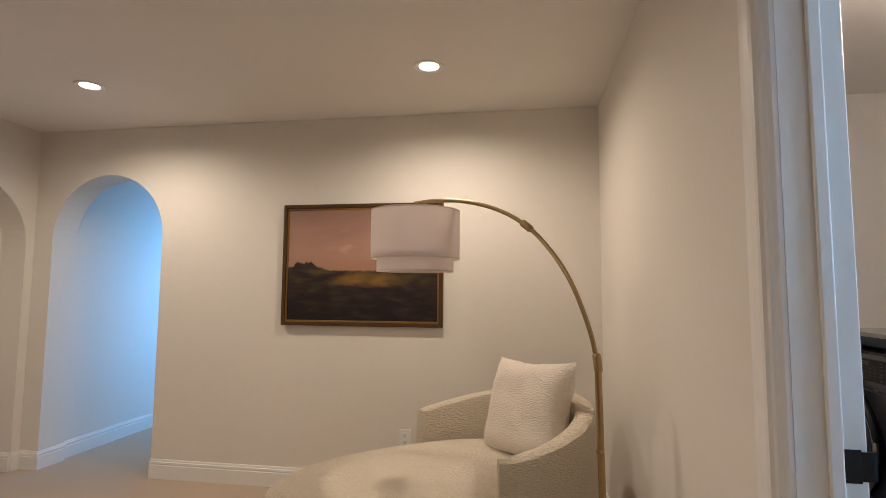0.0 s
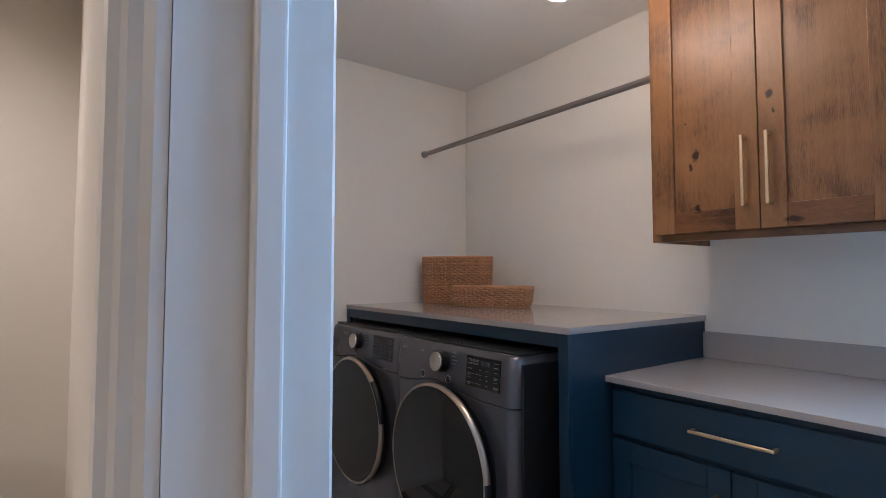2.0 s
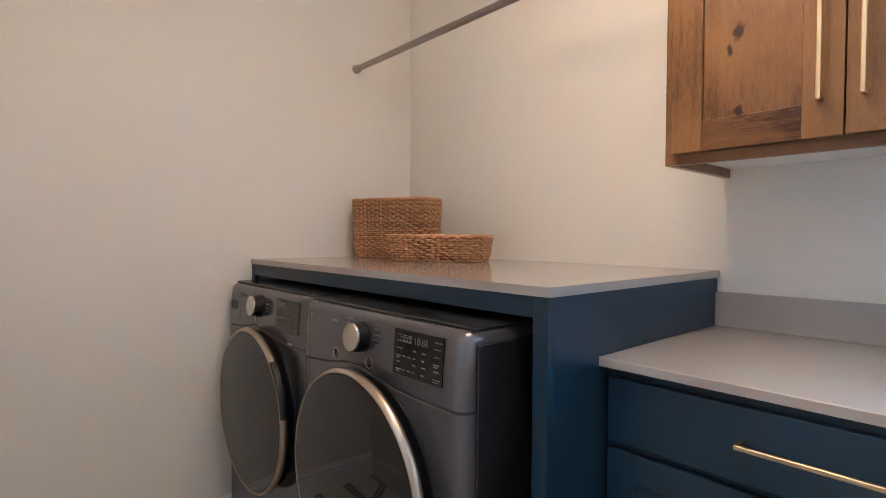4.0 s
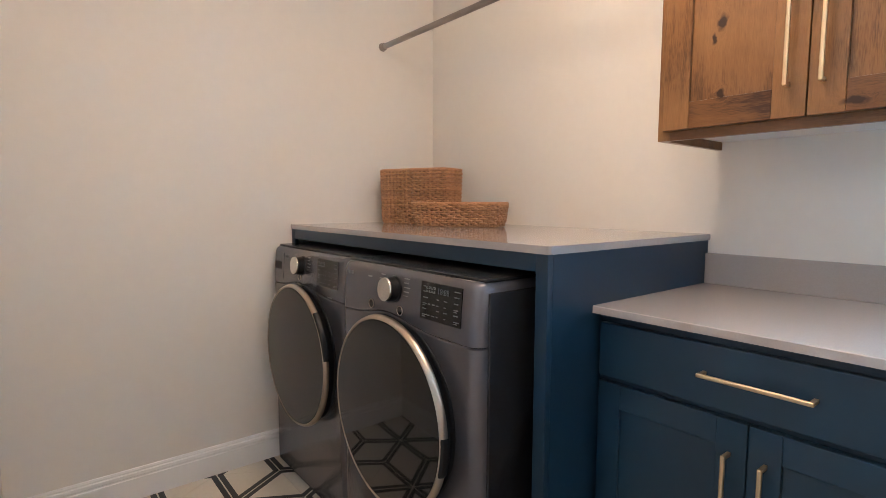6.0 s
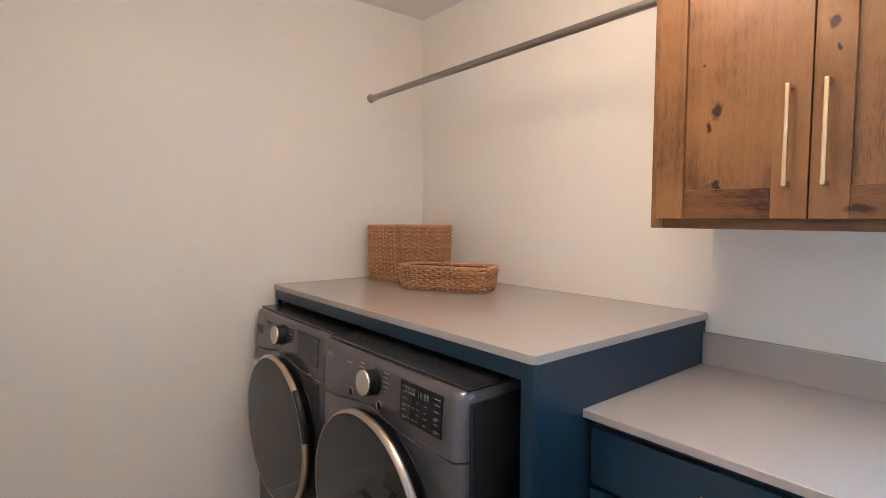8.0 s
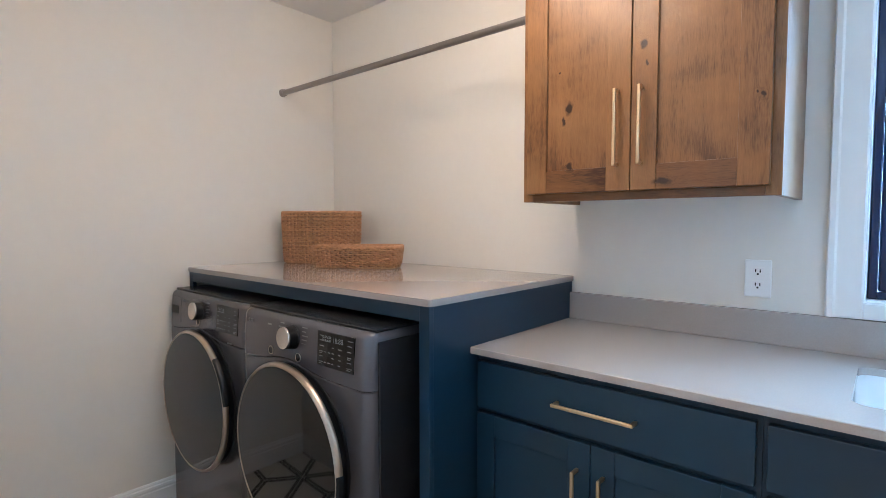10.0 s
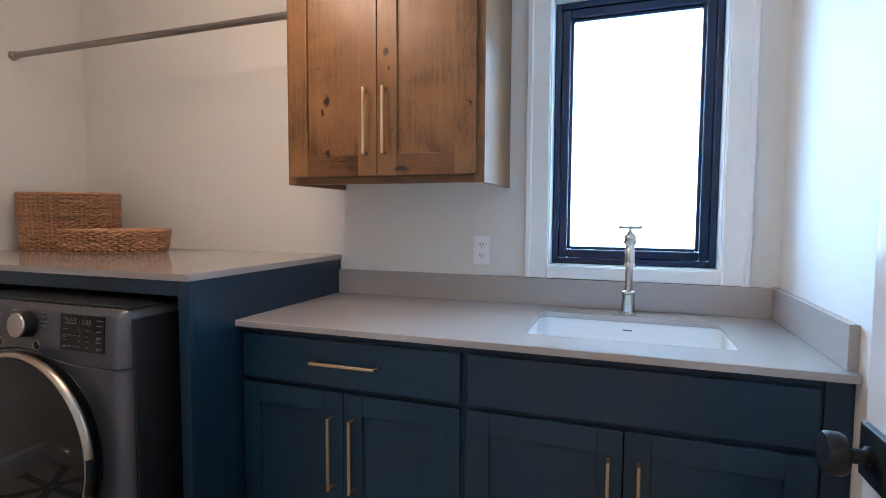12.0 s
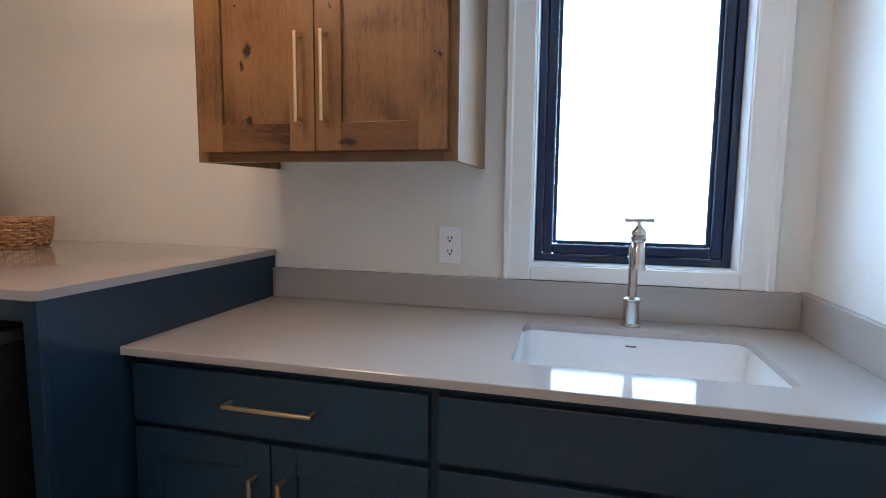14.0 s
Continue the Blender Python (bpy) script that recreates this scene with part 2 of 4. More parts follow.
def part(name, bm, mat, parent=None, label="", smooth=False):
    """One mesh object from a bmesh in world coordinates, under a thing or a part."""
    if parent:
        bmesh.ops.translate(bm, verts=bm.verts, vec=-base_of(parent))
    me = bpy.data.meshes.new(name)
    bmesh.ops.recalc_face_normals(bm, faces=bm.faces)
    bm.to_mesh(me)
    bm.free()
    me.materials.append(mat)
    if smooth:
        me.shade_smooth()
        me.set_sharp_from_angle(angle=radians(40))
    ob = new(name, me)
    ob.parent = parent
    return tagged(ob, label)


def setting(name, bm, mat, label, category):
    return tagged(part(name, bm, mat), label, category, "", "structure")


def box(x0, x1, y0, y1, z0, z1, bevel=0.0, seg=2, bm=None):
    one = bmesh.new()
    bmesh.ops.create_cube(one, size=1)
    for v in one.verts:
        v.co = Vector(((x0 + x1) / 2 + v.co.x * (x1 - x0), (y0 + y1) / 2 + v.co.y * (y1 - y0), (z0 + z1) / 2 + v.co.z * (z1 - z0)))
    if bevel:
        bmesh.ops.bevel(one, geom=list(one.edges), offset=bevel, segments=seg, affect="EDGES", profile=0.5)
    return one if bm is None else merge(bm, one)


def merge(bm, other, m=None):
    if m is not None:
        other.transform(m)
    made = [bm.verts.new(v.co) for v in other.verts]
    other.verts.index_update()
    for f in other.faces:
        try:
            bm.faces.new([made[v.index] for v in f.verts])
        except ValueError:
            pass
    other.free()
    return bm


def prism(points, m, height, bevel=0.0):
    """A flat outline in x and y, raised by height, then posed by m."""
    bm = bmesh.new()
    bot, top = [bm.verts.new((x, y, 0)) for x, y in points], [bm.verts.new((x, y, height)) for x, y in points]
    bm.faces.new(bot[::-1]), bm.faces.new(top)
    for i in range(len(points)):
        j = (i + 1) % len(points)
        bm.faces.new((bot[i], bot[j], top[j], top[i]))
    if bevel:
        bmesh.ops.bevel(bm, geom=[e for e in bm.edges if abs(e.verts[0].co.z - e.verts[1].co.z) < 1e-6], offset=bevel, segments=2, affect="EDGES")
    bm.transform(m)
    return bm


def rounded(x0, x1, y0, y1, r, n=6):
    out = []
    for cx, cy, a in ((x1 - r, y1 - r, 0), (x0 + r, y1 - r, 90), (x0 + r, y0 + r, 180), (x1 - r, y0 + r, 270)):
        for k in range(n + 1):
            b = radians(a + 90 * k / n)
            out.append((cx + r * math.cos(b), cy + r * math.sin(b)))
    return out


def loft(rings, bm=None, closed=True, cap=True):
    bm = bm or bmesh.new()
    rows = [[bm.verts.new(p) for p in ring] for ring in rings]
    n = len(rows[0])
    for a, b in zip(rows, rows[1:]):
        for i in range(n if closed else n - 1):
            j = (i + 1) % n
            bm.faces.new((a[i], a[j], b[j], b[i]))
    if cap:
        bm.faces.new(rows[0][::-1]), bm.faces.new(rows[-1])
    return bm


def lathe(profile, m=None, n=40, cap=True):
    """A turned shape from (radius, height) pairs, about z, posed by m."""
    rings = [[(max(r, 1e-4) * math.cos(2 * math.pi * k / n), max(r, 1e-4) * math.sin(2 * math.pi * k / n), z) for k in range(n)] for r, z in profile]
    bm = loft(rings, cap=cap)
    if m is not None:
        bm.transform(m)
    return bm


def tube(points, radius, n=12, closed=False, bm=None):
    """A round bar along points; radius may be one number or one for each point."""
    pts = [Vector(p) for p in points]
    radii = radius if isinstance(radius, (list, tuple)) else [radius] * len(pts)
    rings, side = [], None
    for i, p in enumerate(pts):
        a, b = (pts[i - 1] if i or closed else p), (pts[(i + 1) % len(pts)] if i + 1 < len(pts) or closed else p)
        d = (b - a).normalized()
        if side is None:
            side = d.orthogonal().normalized()
        side = (side - d * side.dot(d)).normalized()
        up = d.cross(side)
        rings.append([p + radii[i] * (math.cos(2 * math.pi * k / n) * side + math.sin(2 * math.pi * k / n) * up) for k in range(n)])
    if closed:
        rings.append(rings[0])
    return loft(rings, bm, cap=not closed)


def bezier(points, n=12):
    """A smooth line through points."""
    p = [Vector(q) for q in points]
    p = [2 * p[0] - p[1]] + p + [2 * p[-1] - p[-2]]
    out = []
    for i in range(1, len(p) - 2):
        for k in range(n):
            t = k / n
            a, b, c, d = p[i - 1], p[i], p[i + 1], p[i + 2]
            out.append(0.5 * (2 * b + (c - a) * t + (2 * a - 5 * b + 4 * c - d) * t * t + (3 * b - a - 3 * c + d) * t ** 3))
    return out + [p[-2]]


# ---- setting ----
X0, X1 = 0.902, 2.80          # laundry: door wall, window wall
Y0, Y1 = 0.304, 3.453         # laundry: sink end, washer end
HX0, HX1, HY0 = -3.24, 0.763, -2.6   # hall
TOP = 2.425
DY0, DY1, DTOP = 0.455, 1.286, 2.05  # door opening
WY0, WY1, WZ0, WZ1 = 0.480, 1.050, 1.066, 2.042  # window opening


def wall_with_hole(axis, a0, a1, b0, b1, z0, z1, h0, h1, hz0, hz1):
    """A wall of thickness a0..a1 that runs b0..b1, with a rectangular opening."""
    bm = bmesh.new()
    for p0, p1, q0, q1 in ((b0, h0, z0, z1), (h1, b1, z0, z1), (h0, h1, hz1, z1), (h0, h1, z0, hz0)):
        if p1 - p0 > 1e-4 and q1 - q0 > 1e-4:
            if axis == "x":
                box(a0, a1, p0, p1, q0, q1, bm=bm)
            else:
                box(p0, p1, a0, a1, q0, q1, bm=bm)
    return bm


def arch_wall(b0, b1, z1, h0, h1, spring, depth, m):
    """A wall b0..b1 long with a round-headed opening down to the floor, posed by m (x along, y up, z through)."""
    r, c = (h1 - h0) / 2, (h0 + h1) / 2
    bm = bmesh.new()
    n = 28
    arc = [(c - r * math.cos(math.pi * k / n), spring + r * math.sin(math.pi * k / n)) for k in range(n + 1)]
    merge(bm, prism([(b0, 0), (h0, 0), (h0, spring), (h0, z1), (b0, z1)], Matrix(), depth))
    merge(bm, prism([(h1, 0), (b1, 0), (b1, z1), (h1, z1), (h1, spring)], Matrix(), depth))
    for p, q in zip(arc, arc[1:]):
        merge(bm, prism([p, q, (q[0], z1), (p[0], z1)], Matrix(), depth))
    bmesh.ops.remove_doubles(bm, verts=bm.verts, dist=1e-5)
    bm.transform(m)
    return bm


UPRIGHT = Matrix(((1, 0, 0, 0), (0, 0, 1, 0), (0, 1, 0, 0), (0, 0, 0, 1)))   # outline x, z; depth along y
AX0, AX1, SPRING = -3.09, -2.205, 1.645

setting("wall_north", box(HX1 + 0.002, X1 + 0.15, Y1, Y1 + 0.21, 0, TOP), WALL, "smooth warm white painted plaster wall", "wall")
setting("wall_north_hall", arch_wall(HX0 - 0.2, HX1, TOP, AX0, AX1, SPRING, 0.21, Matrix.Translation((0, Y1, 0)) @ UPRIGHT), WALL, "cream painted wall with a round-headed archway", "wall")
setting("wall_between", wall_with_hole("x", HX1, X0, HY0, Y1 - 0.001, 0, TOP, DY0 - 0.02, DY1 + 0.02, 0, DTOP + 0.02), WALL, "cream painted partition wall with a doorway", "wall")
setting("wall_east", wall_with_hole("x", X1, X1 + 0.15, Y0 - 0.12, Y1 - 0.001, 0, TOP, WY0 - 0.012, WY1 + 0.012, WZ0 - 0.012, WZ1 + 0.012), WALL, "warm white painted outer wall with a window", "wall")
setting("wall_south", box(X0 + 0.001, X1 - 0.001, Y0 - 0.12, Y0, 0, TOP), WALL, "warm white painted wall at the sink end", "wall")
setting("wall_south_hall", box(HX0, HX1 - 0.001, HY0 - 0.12, HY0, 0, TOP), WALL, "cream painted hall wall", "wall")
WEST = Matrix(((0, 0, -1, HX0), (1, 0, 0, 0), (0, 1, 0, 0), (0, 0, 0, 1)))    # outline y, z; depth towards -x
setting("wall_west", arch_wall(HY0, Y1 - 0.001, TOP, 2.50, 3.388, 1.58, 0.2, WEST), WALL, "cream painted wall with a round-headed recess", "wall")
setting("niche_back", box(HX0 - 0.26, HX0 - 0.201, HY0, Y1 - 0.002, 0, TOP), WALL, "cream painted back of the recess", "wall")
setting("floor_hall", box(HX0 - 0.2, 0.83, HY0, Y1, -0.05, 0), CARPET, "beige cut pile carpet", "floor")
setting("floor_passage", box(HX0 - 0.2, -1.7, Y1 + 0.0005, 7.0, -0.05, 0), CARPET, "beige carpet in the passage", "floor")
setting("ceiling_hall", box(HX0 - 0.25, HX1 + 0.05, HY0, Y1 + 0.2, TOP + 0.001, TOP + 0.1), CEILING, "flat cream painted ceiling", "ceiling")
setting("ceiling_laundry", box(HX1 + 0.051, X1 + 0.15, Y0 - 0.12, Y1 + 0.2, TOP + 0.001, TOP + 0.1), CEILING, "flat white painted ceiling", "ceiling")
# passage behind the arch; the window opening in its far side is assumed, unseen
setting("wall_passage_west", box(HX0 - 0.1, AX0 - 0.03, Y1 + 0.211, 7.0, 0, TOP), WALL, "pale painted passage wall", "wall")
setting("wall_passage_east", wall_with_hole("x", -1.80, -1.68, Y1 + 0.211, 7.0, 0, TOP, 4.55, 5.45, 0.8, 2.15), WALL, "pale painted passage wall, unseen, with an added window opening", "wall")
setting("wall_passage_end", box(AX0 - 0.03, -1.801, 6.4, 6.5, 0, TOP), WALL, "pale painted passage end wall", "wall")
setting("ceiling_passage", box(HX0 - 0.2, -1.68, Y1 + 0.201, 7.0, TOP + 0.001, TOP + 0.1), CEILING, "flat passage ceiling", "ceiling")
setting("ground", box(-900, 900, -900, 900, -0.5, -0.4), GROUND, "pale open ground outside", "ground")


def baseboard(name, a, b, inward, height=0.125):
    """A moulded skirting from a to b (x, y), its face towards inward."""
    a, b, d = Vector((*a, 0)), Vector((*b, 0)), Vector((*inward, 0))
    outline = ((0, 0), (0.016, 0), (0.016, height - 0.038), (0.013, height - 0.035), (0.013, height - 0.030), (0.015, height - 0.027), (0.014, height - 0.016), (0.009, height - 0.012), (0.009, height - 0.007), (0.006, height), (0, height))
    rings = [[tuple(p + d * q + Vector((0, 0, z))) for q, z in outline] for p in (a, b)]
    return setting(name, loft(rings), TRIM, "white moulded baseboard along the wall", "baseboard")


baseboard("baseboard_north", (X0, Y1), (X1, Y1), (0, -1))
baseboard("baseboard_hall_north", (AX1, Y1), (HX1, Y1), (0, -1))
baseboard("baseboard_hall_east", (HX1, Y1 - 0.016), (HX1, DY1 + 0.1), (-1, 0))
baseboard("baseboard_laundry_west", (X0, DY1 + 0.1), (X0, Y1 - 0.016), (1, 0))
baseboard("baseboard_corner", (HX0, Y1), (AX0, Y1), (0, -1))
baseboard("baseboard_jamb", (AX0, Y1 - 0.016), (AX0, Y1 + 0.21), (1, 0))
baseboard("baseboard_passage", (AX0 - 0.03, Y1 + 0.211), (AX0 - 0.03, 6.4), (1, 0))
baseboard("baseboard_west", (HX0, 3.388), (HX0, Y1 - 0.016), (1, 0))
baseboard("baseboard_niche", (HX0 - 0.2, 2.5), (HX0 - 0.2, 3.388), (1, 0))
baseboard("baseboard_niche_side", (HX0 - 0.184, 3.388), (HX0, 3.388), (0, -1))


# ---- doorway ----
def casing(name, outline, run, at, label="white painted door casing"):
    rings = [[tuple(Vector(p) + Vector(at(q, d))) for q, d in outline] for p in run]
    return setting(name, loft(rings), TRIM, label, "casing")


MOULD_LAUNDRY = ((0, 0), (0, 0.011), (0.006, 0.016), (0.014, 0.013), (0.020, 0.016), (0.030, 0.014), (0.070, 0.008), (0.086, 0.003), (0.088, 0))
MOULD_HALL = ((0.0005, -0.029), (0.001, -0.020), (0.006, -0.013), (0.0075, -0.004), (0.013, 0.000), (0.016, 0.007), (0.026, 0.009), (0.034, 0.007), (0.060, 0.006), (0.084, 0.0035), (0.088, 0.002), (0.088, 0.0003), (0.0195, 0.0003), (0.0195, -0.029))
for side, face, s in (("hall", HX1, -1), ("laundry", X0, 1)):
    MOULD, r = (MOULD_HALL, 0.0005) if side == "hall" else (MOULD_LAUNDRY, 0.004)
    casing("casing_left_" + side, MOULD, ((face, DY1 + r, 0), (face, DY1 + r, DTOP + r)), lambda q, d: (s * d, q, 0))
    casing("casing_right_" + side, MOULD, ((face, DY0 - r, 0), (face, DY0 - r, DTOP + r)), lambda q, d: (s * d, -q, 0))
    casing("casing_head_" + side, MOULD, ((face, DY0 - r - 0.088, DTOP + r + 0.0004), (face, DY1 + r + 0.088, DTOP + r + 0.0004)), lambda q, d: (s * d, 0, q))
setting("jamb_left", box(HX1 + 0.0295, X0, DY1, DY1 + 0.02, 0, DTOP), TRIM, "white painted door jamb", "door jamb")
setting("jamb_right", box(HX1 + 0.0295, X0, DY0 - 0.02, DY0, 0, DTOP), TRIM, "white painted door jamb", "door jamb")
setting("jamb_head", box(HX1 + 0.0295, X0, DY0 - 0.02, DY1 + 0.02, DTOP, DTOP + 0.02), TRIM, "white painted door head jamb", "door jamb")
setting("door_stop_left", box(0.845, 0.871, DY1 - 0.010, DY1 - 0.0005, 0, DTOP - 0.0005, 0.004, 3), TRIM, "white painted door stop", "door stop")
setting("door_stop_right", box(0.845, 0.871, DY0 + 0.0005, DY0 + 0.0045, 0, DTOP - 0.0005, 0.0015), TRIM, "white painted door stop", "door stop")
strike = thing("strike_plate", (0.885, DY1, 0.955), "black metal strike plate on the door jamb", "strike plate")
part("plate", box(0.870, X0 - 0.0005, DY1 - 0.0028, DY1 - 0.0003, 0.925, 0.985, 0.001), BLACK, strike)
part("lip", loft([[(x, y, z) for x, y in ((X0 + -0.0002, DY1 - 0.0028), (X0 + 0.0180, DY1 - 0.0028), (X0 + 0.0280, DY1 + 0.003), (X0 + 0.0300, DY1 + 0.012), (X0 + 0.0275, DY1 + 0.012), (X0 + 0.0260, DY1 + 0.004), (X0 + 0.0175, DY1 - 0.0005), (X0 + -0.0002, DY1 - 0.0003))] for z in (0.929, 0.981)]), BLACK, strike, "curved lip of the plate")


# ---- laundry cabinets ----
def bar_pull(parent, along, at, length, stand=0.03):
    """A slim brass bar pull on a front that faces -x: a flat bar on two square posts."""
    x, y, z = at
    h = length / 2
    pull = bmesh.new()
    if along == "y":
        box(x - stand - 0.0043, x - stand + 0.0043, y - h, y + h, z - 0.0046, z + 0.0046, 0.0022, 3, bm=pull)
        for s in (-1, 1):
            box(x - stand, x, y + s * (h - 0.005) - 0.0045, y + s * (h - 0.005) + 0.0045, z - 0.004, z + 0.004, 0.001, bm=pull)
    else:
        box(x - stand - 0.0043, x - stand + 0.0043, y - 0.0046, y + 0.0046, z - h, z + h, 0.0022, 3, bm=pull)
        for s in (-1, 1):
            box(x - stand, x, y - 0.004, y + 0.004, z + s * (h - 0.005) - 0.0045, z + s * (h - 0.005) + 0.0045, 0.001, bm=pull)
    return part("handle", pull, BRASS, parent, "slim brushed brass bar pull")


def shaker(parent, name, x, y0, y1, z0, z1, stile, panel_mat, rail_mat, stile_mat=None, label=""):
    """A door that faces -x: two stiles, two rails and a recessed panel; the front lies at x."""
    d = part(name, box(x + 0.009, x + 0.018, y0 + 0.01, y1 - 0.01, z0 + 0.01, z1 - 0.01), panel_mat, parent, label)
    for a, b in ((y0, y0 + stile), (y1 - stile, y1)):
        part("stile", box(x, x + 0.02, a, b, z0, z1, 0.0015), stile_mat or panel_mat, d)
    for a, b in ((z0, z0 + stile), (z1 - stile, z1)):
        part("rail", box(x + 0.0004, x + 0.0195, y0 + stile, y1 - stile, a, b, 0.0015), rail_mat, d)
    return d


FX = 2.172   # face of the base fronts
def base_cabinet(name, y0, y1, label, pull):
    cab = thing(name, (2.5, (y0 + y1) / 2, 0), label, "cabinet")
    body = bmesh.new()
    for a, b in ((y0, y0 + 0.018), (y1 - 0.018, y1)):
        box(FX + 0.04, X1, a, b, 0.0, 0.8948, bm=body)
    box(X1 - 0.012, X1 - 0.001, y0 + 0.018, y1 - 0.018, 0.1, 0.8948, bm=body)
    box(FX + 0.04, X1 - 0.012, y0 + 0.018, y1 - 0.018, 0.10, 0.118, bm=body)
    part("body", body, NAVY_DARK, cab)
    face = bmesh.new()
    for a, b in ((y0, y0 + 0.03), (y1 - 0.03, y1)):
        box(FX + 0.02, FX + 0.04, a, b, 0.10, 0.8948, bm=face)
    for a, b in ((0.10, 0.13), (0.706, 0.736), (0.862, 0.8948)):
        box(FX + 0.0202, FX + 0.0398, y0 + 0.03, y1 - 0.03, a, b, bm=face)
    part("face_frame", face, NAVY_DARK, cab)
    part("toe_kick", box(FX + 0.09, FX + 0.105, y0 + 0.018, y1 - 0.018, 0, 0.10), NAVY_DARK, cab)
    drawer = part("drawer_front", box(FX, FX + 0.0195, y0 + 0.010, y1 - 0.010, 0.733, 0.872, 0.002), NAVY, cab, "plain navy slab front")
    mid = (y0 + y1) / 2
    if pull:
        bar_pull(drawer, "y", (FX, mid - 0.010, 0.807), 0.218)
    for (a, b), hand in zip(((mid + 0.0015, y1 - 0.010), (y0 + 0.010, mid - 0.0015)), (-1, 1)):
        d = shaker(cab, "door", FX, a, b, 0.115, 0.717, 0.062, NAVY, NAVY, None, "navy shaker door")
        bar_pull(d, "z", (FX, (a if hand < 0 else b) + (0.034 if hand < 0 else -0.034), 0.537), 0.222)
    return cab


base_cabinet("base_cabinet", 1.190, 1.936, "navy painted base cabinet with a drawer and two shaker doors", True)
base_cabinet("sink_cabinet", 0.361, 1.189, "navy painted sink cabinet with a false front and two shaker doors", False)
tagged(part("filler_strip", box(FX + 0.015, FX + 0.035, Y0 + 0.001, 0.360, 0.1, 0.8948), NAVY_DARK), "narrow navy filler strip beside the sink cabinet", "filler strip")

# worktop with the sink opening
SX0, SX1, SY0, SY1 = 2.292, 2.655, 0.494, 1.054
def slab_with_hole(x0, x1, y0, y1, z0, z1, hx0, hx1, hy0, hy1, r):
    bm = bmesh.new()
    outer, inner = rounded(x0, x1, y0, y1, 0.004, 6), rounded(hx0, hx1, hy0, hy1, r, 6)
    n = len(outer)
    rows = [[bm.verts.new((x, y, z)) for x, y in ring] for ring, z in ((outer, z0), (outer, z1 - 0.002), ([(x + (0.002 if x < (x0 + x1) / 2 else -0.002), y) for x, y in outer], z1), (inner, z1), (inner, z0))]
    for a, b in zip(rows, rows[1:] + rows[:1]):
        for i in range(n):
            j = (i + 1) % n
            bm.faces.new((a[i], a[j], b[j], b[i]))
    return bm


worktop = thing("worktop", (2.5, 1.12, 0.885), "grey quartz worktop with an undermount sink opening", "countertop")
part("slab", slab_with_hole(2.155, X1 - 0.001, Y0 + 0.001, 1.945, 0.8955, 0.915, SX0, SX1, SY0, SY1, 0.035), QUARTZ, worktop)
part("backsplash", box(X1 - 0.021, X1 - 0.001, Y0 + 0.022, 1.938, 0.9152, 1.016, 0.0015), QUARTZ, worktop, "low grey quartz upstand")
part("side_splash", box(2.180, X1 - 0.001, Y0 + 0.001, Y0 + 0.0215, 0.9152, 1.018, 0.0015), QUARTZ, worktop, "low grey quartz upstand")

sink = thing("sink", (2.466, 0.769, 0.68), "white undermount sink set in the grey worktop", "sink")
rings = []
for g, z, r in ((0.022, 0.895, 0.05), (0.022, 0.86, 0.05), (0.006, 0.72, 0.05), (-0.05, 0.690, 0.03)):
    rings.append([(x, y, z) for x, y in rounded(SX0 - g, SX1 + g, SY0 - g, SY1 + g, r)])
for g, z, r in ((-0.06, 0.705, 0.03), (-0.012, 0.722, 0.04), (0.0, 0.76, 0.035), (0.006, 0.895, 0.035)):
    rings.append([(x, y, z) for x, y in rounded(SX0 - g, SX1 + g, SY0 - g, SY1 + g, r)])
basin = loft(rings, cap=False)
merge(basin, prism(rounded(SX0 + 0.05, SX1 - 0.05, SY0 + 0.05, SY1 - 0.05, 0.03), Matrix.Translation((0, 0, 0.69)), 0.0149))
part("basin", basin, PORCELAIN, sink, smooth=True)
part("drain", lathe(((0.045, 0), (0.045, 0.003), (0.036, 0.004), (0.03, 0.001), (0.0, 0.001)), Matrix.Translation((2.466, 0.769, 0.705))), NICKEL, sink, "round metal drain")
part("badge", box(SX1 + 0.001, SX1 + 0.004, 0.755, 0.783, 0.866, 0.870), INK, sink, "small grey maker's mark")

FXC, FYC = 2.700, 0.768
faucet = thing("faucet", (FXC, FYC, 0.915), "brushed nickel bridge-style faucet with a cross handle", "faucet")
part("base", lathe(((0.027, 0), (0.027, 0.006), (0.022, 0.010), (0.021, 0.070), (0.024, 0.073), (0.024, 0.078), (0.016, 0.083)), Matrix.Translation((FXC, FYC, 0.9152)), 28), NICKEL, faucet, smooth=True)
part("stem", lathe(((0.0135, 0.080), (0.0125, 0.110), (0.0125, 0.190)), Matrix.Translation((FXC, FYC, 0.915)), 24), NICKEL, faucet, smooth=True)
part("collar", lathe(((0.013, 0.186), (0.0165, 0.188), (0.0165, 0.194), (0.013, 0.196)), Matrix.Translation((FXC, FYC, 0.915)), 24), NICKEL, faucet, smooth=True)
part("spout", tube(bezier([(FXC, FYC, 1.100), (FXC - 0.002, FYC, 1.128), (FXC - 0.020, FYC, 1.150), (FXC - 0.055, FYC, 1.157), (FXC - 0.088, FYC, 1.150), (FXC - 0.104, FYC, 1.128), (FXC - 0.106, FYC, 1.100)], 8), 0.0155, 18), NICKEL, faucet, smooth=True)
part("nozzle", lathe(((0.0150, 0.016), (0.0165, 0.010), (0.0195, 0.004), (0.0195, 0.0), (0.013, 0.0)), Matrix.Translation((FXC - 0.106, FYC, 1.088)), 24), NICKEL, faucet, "flared outlet", smooth=True)
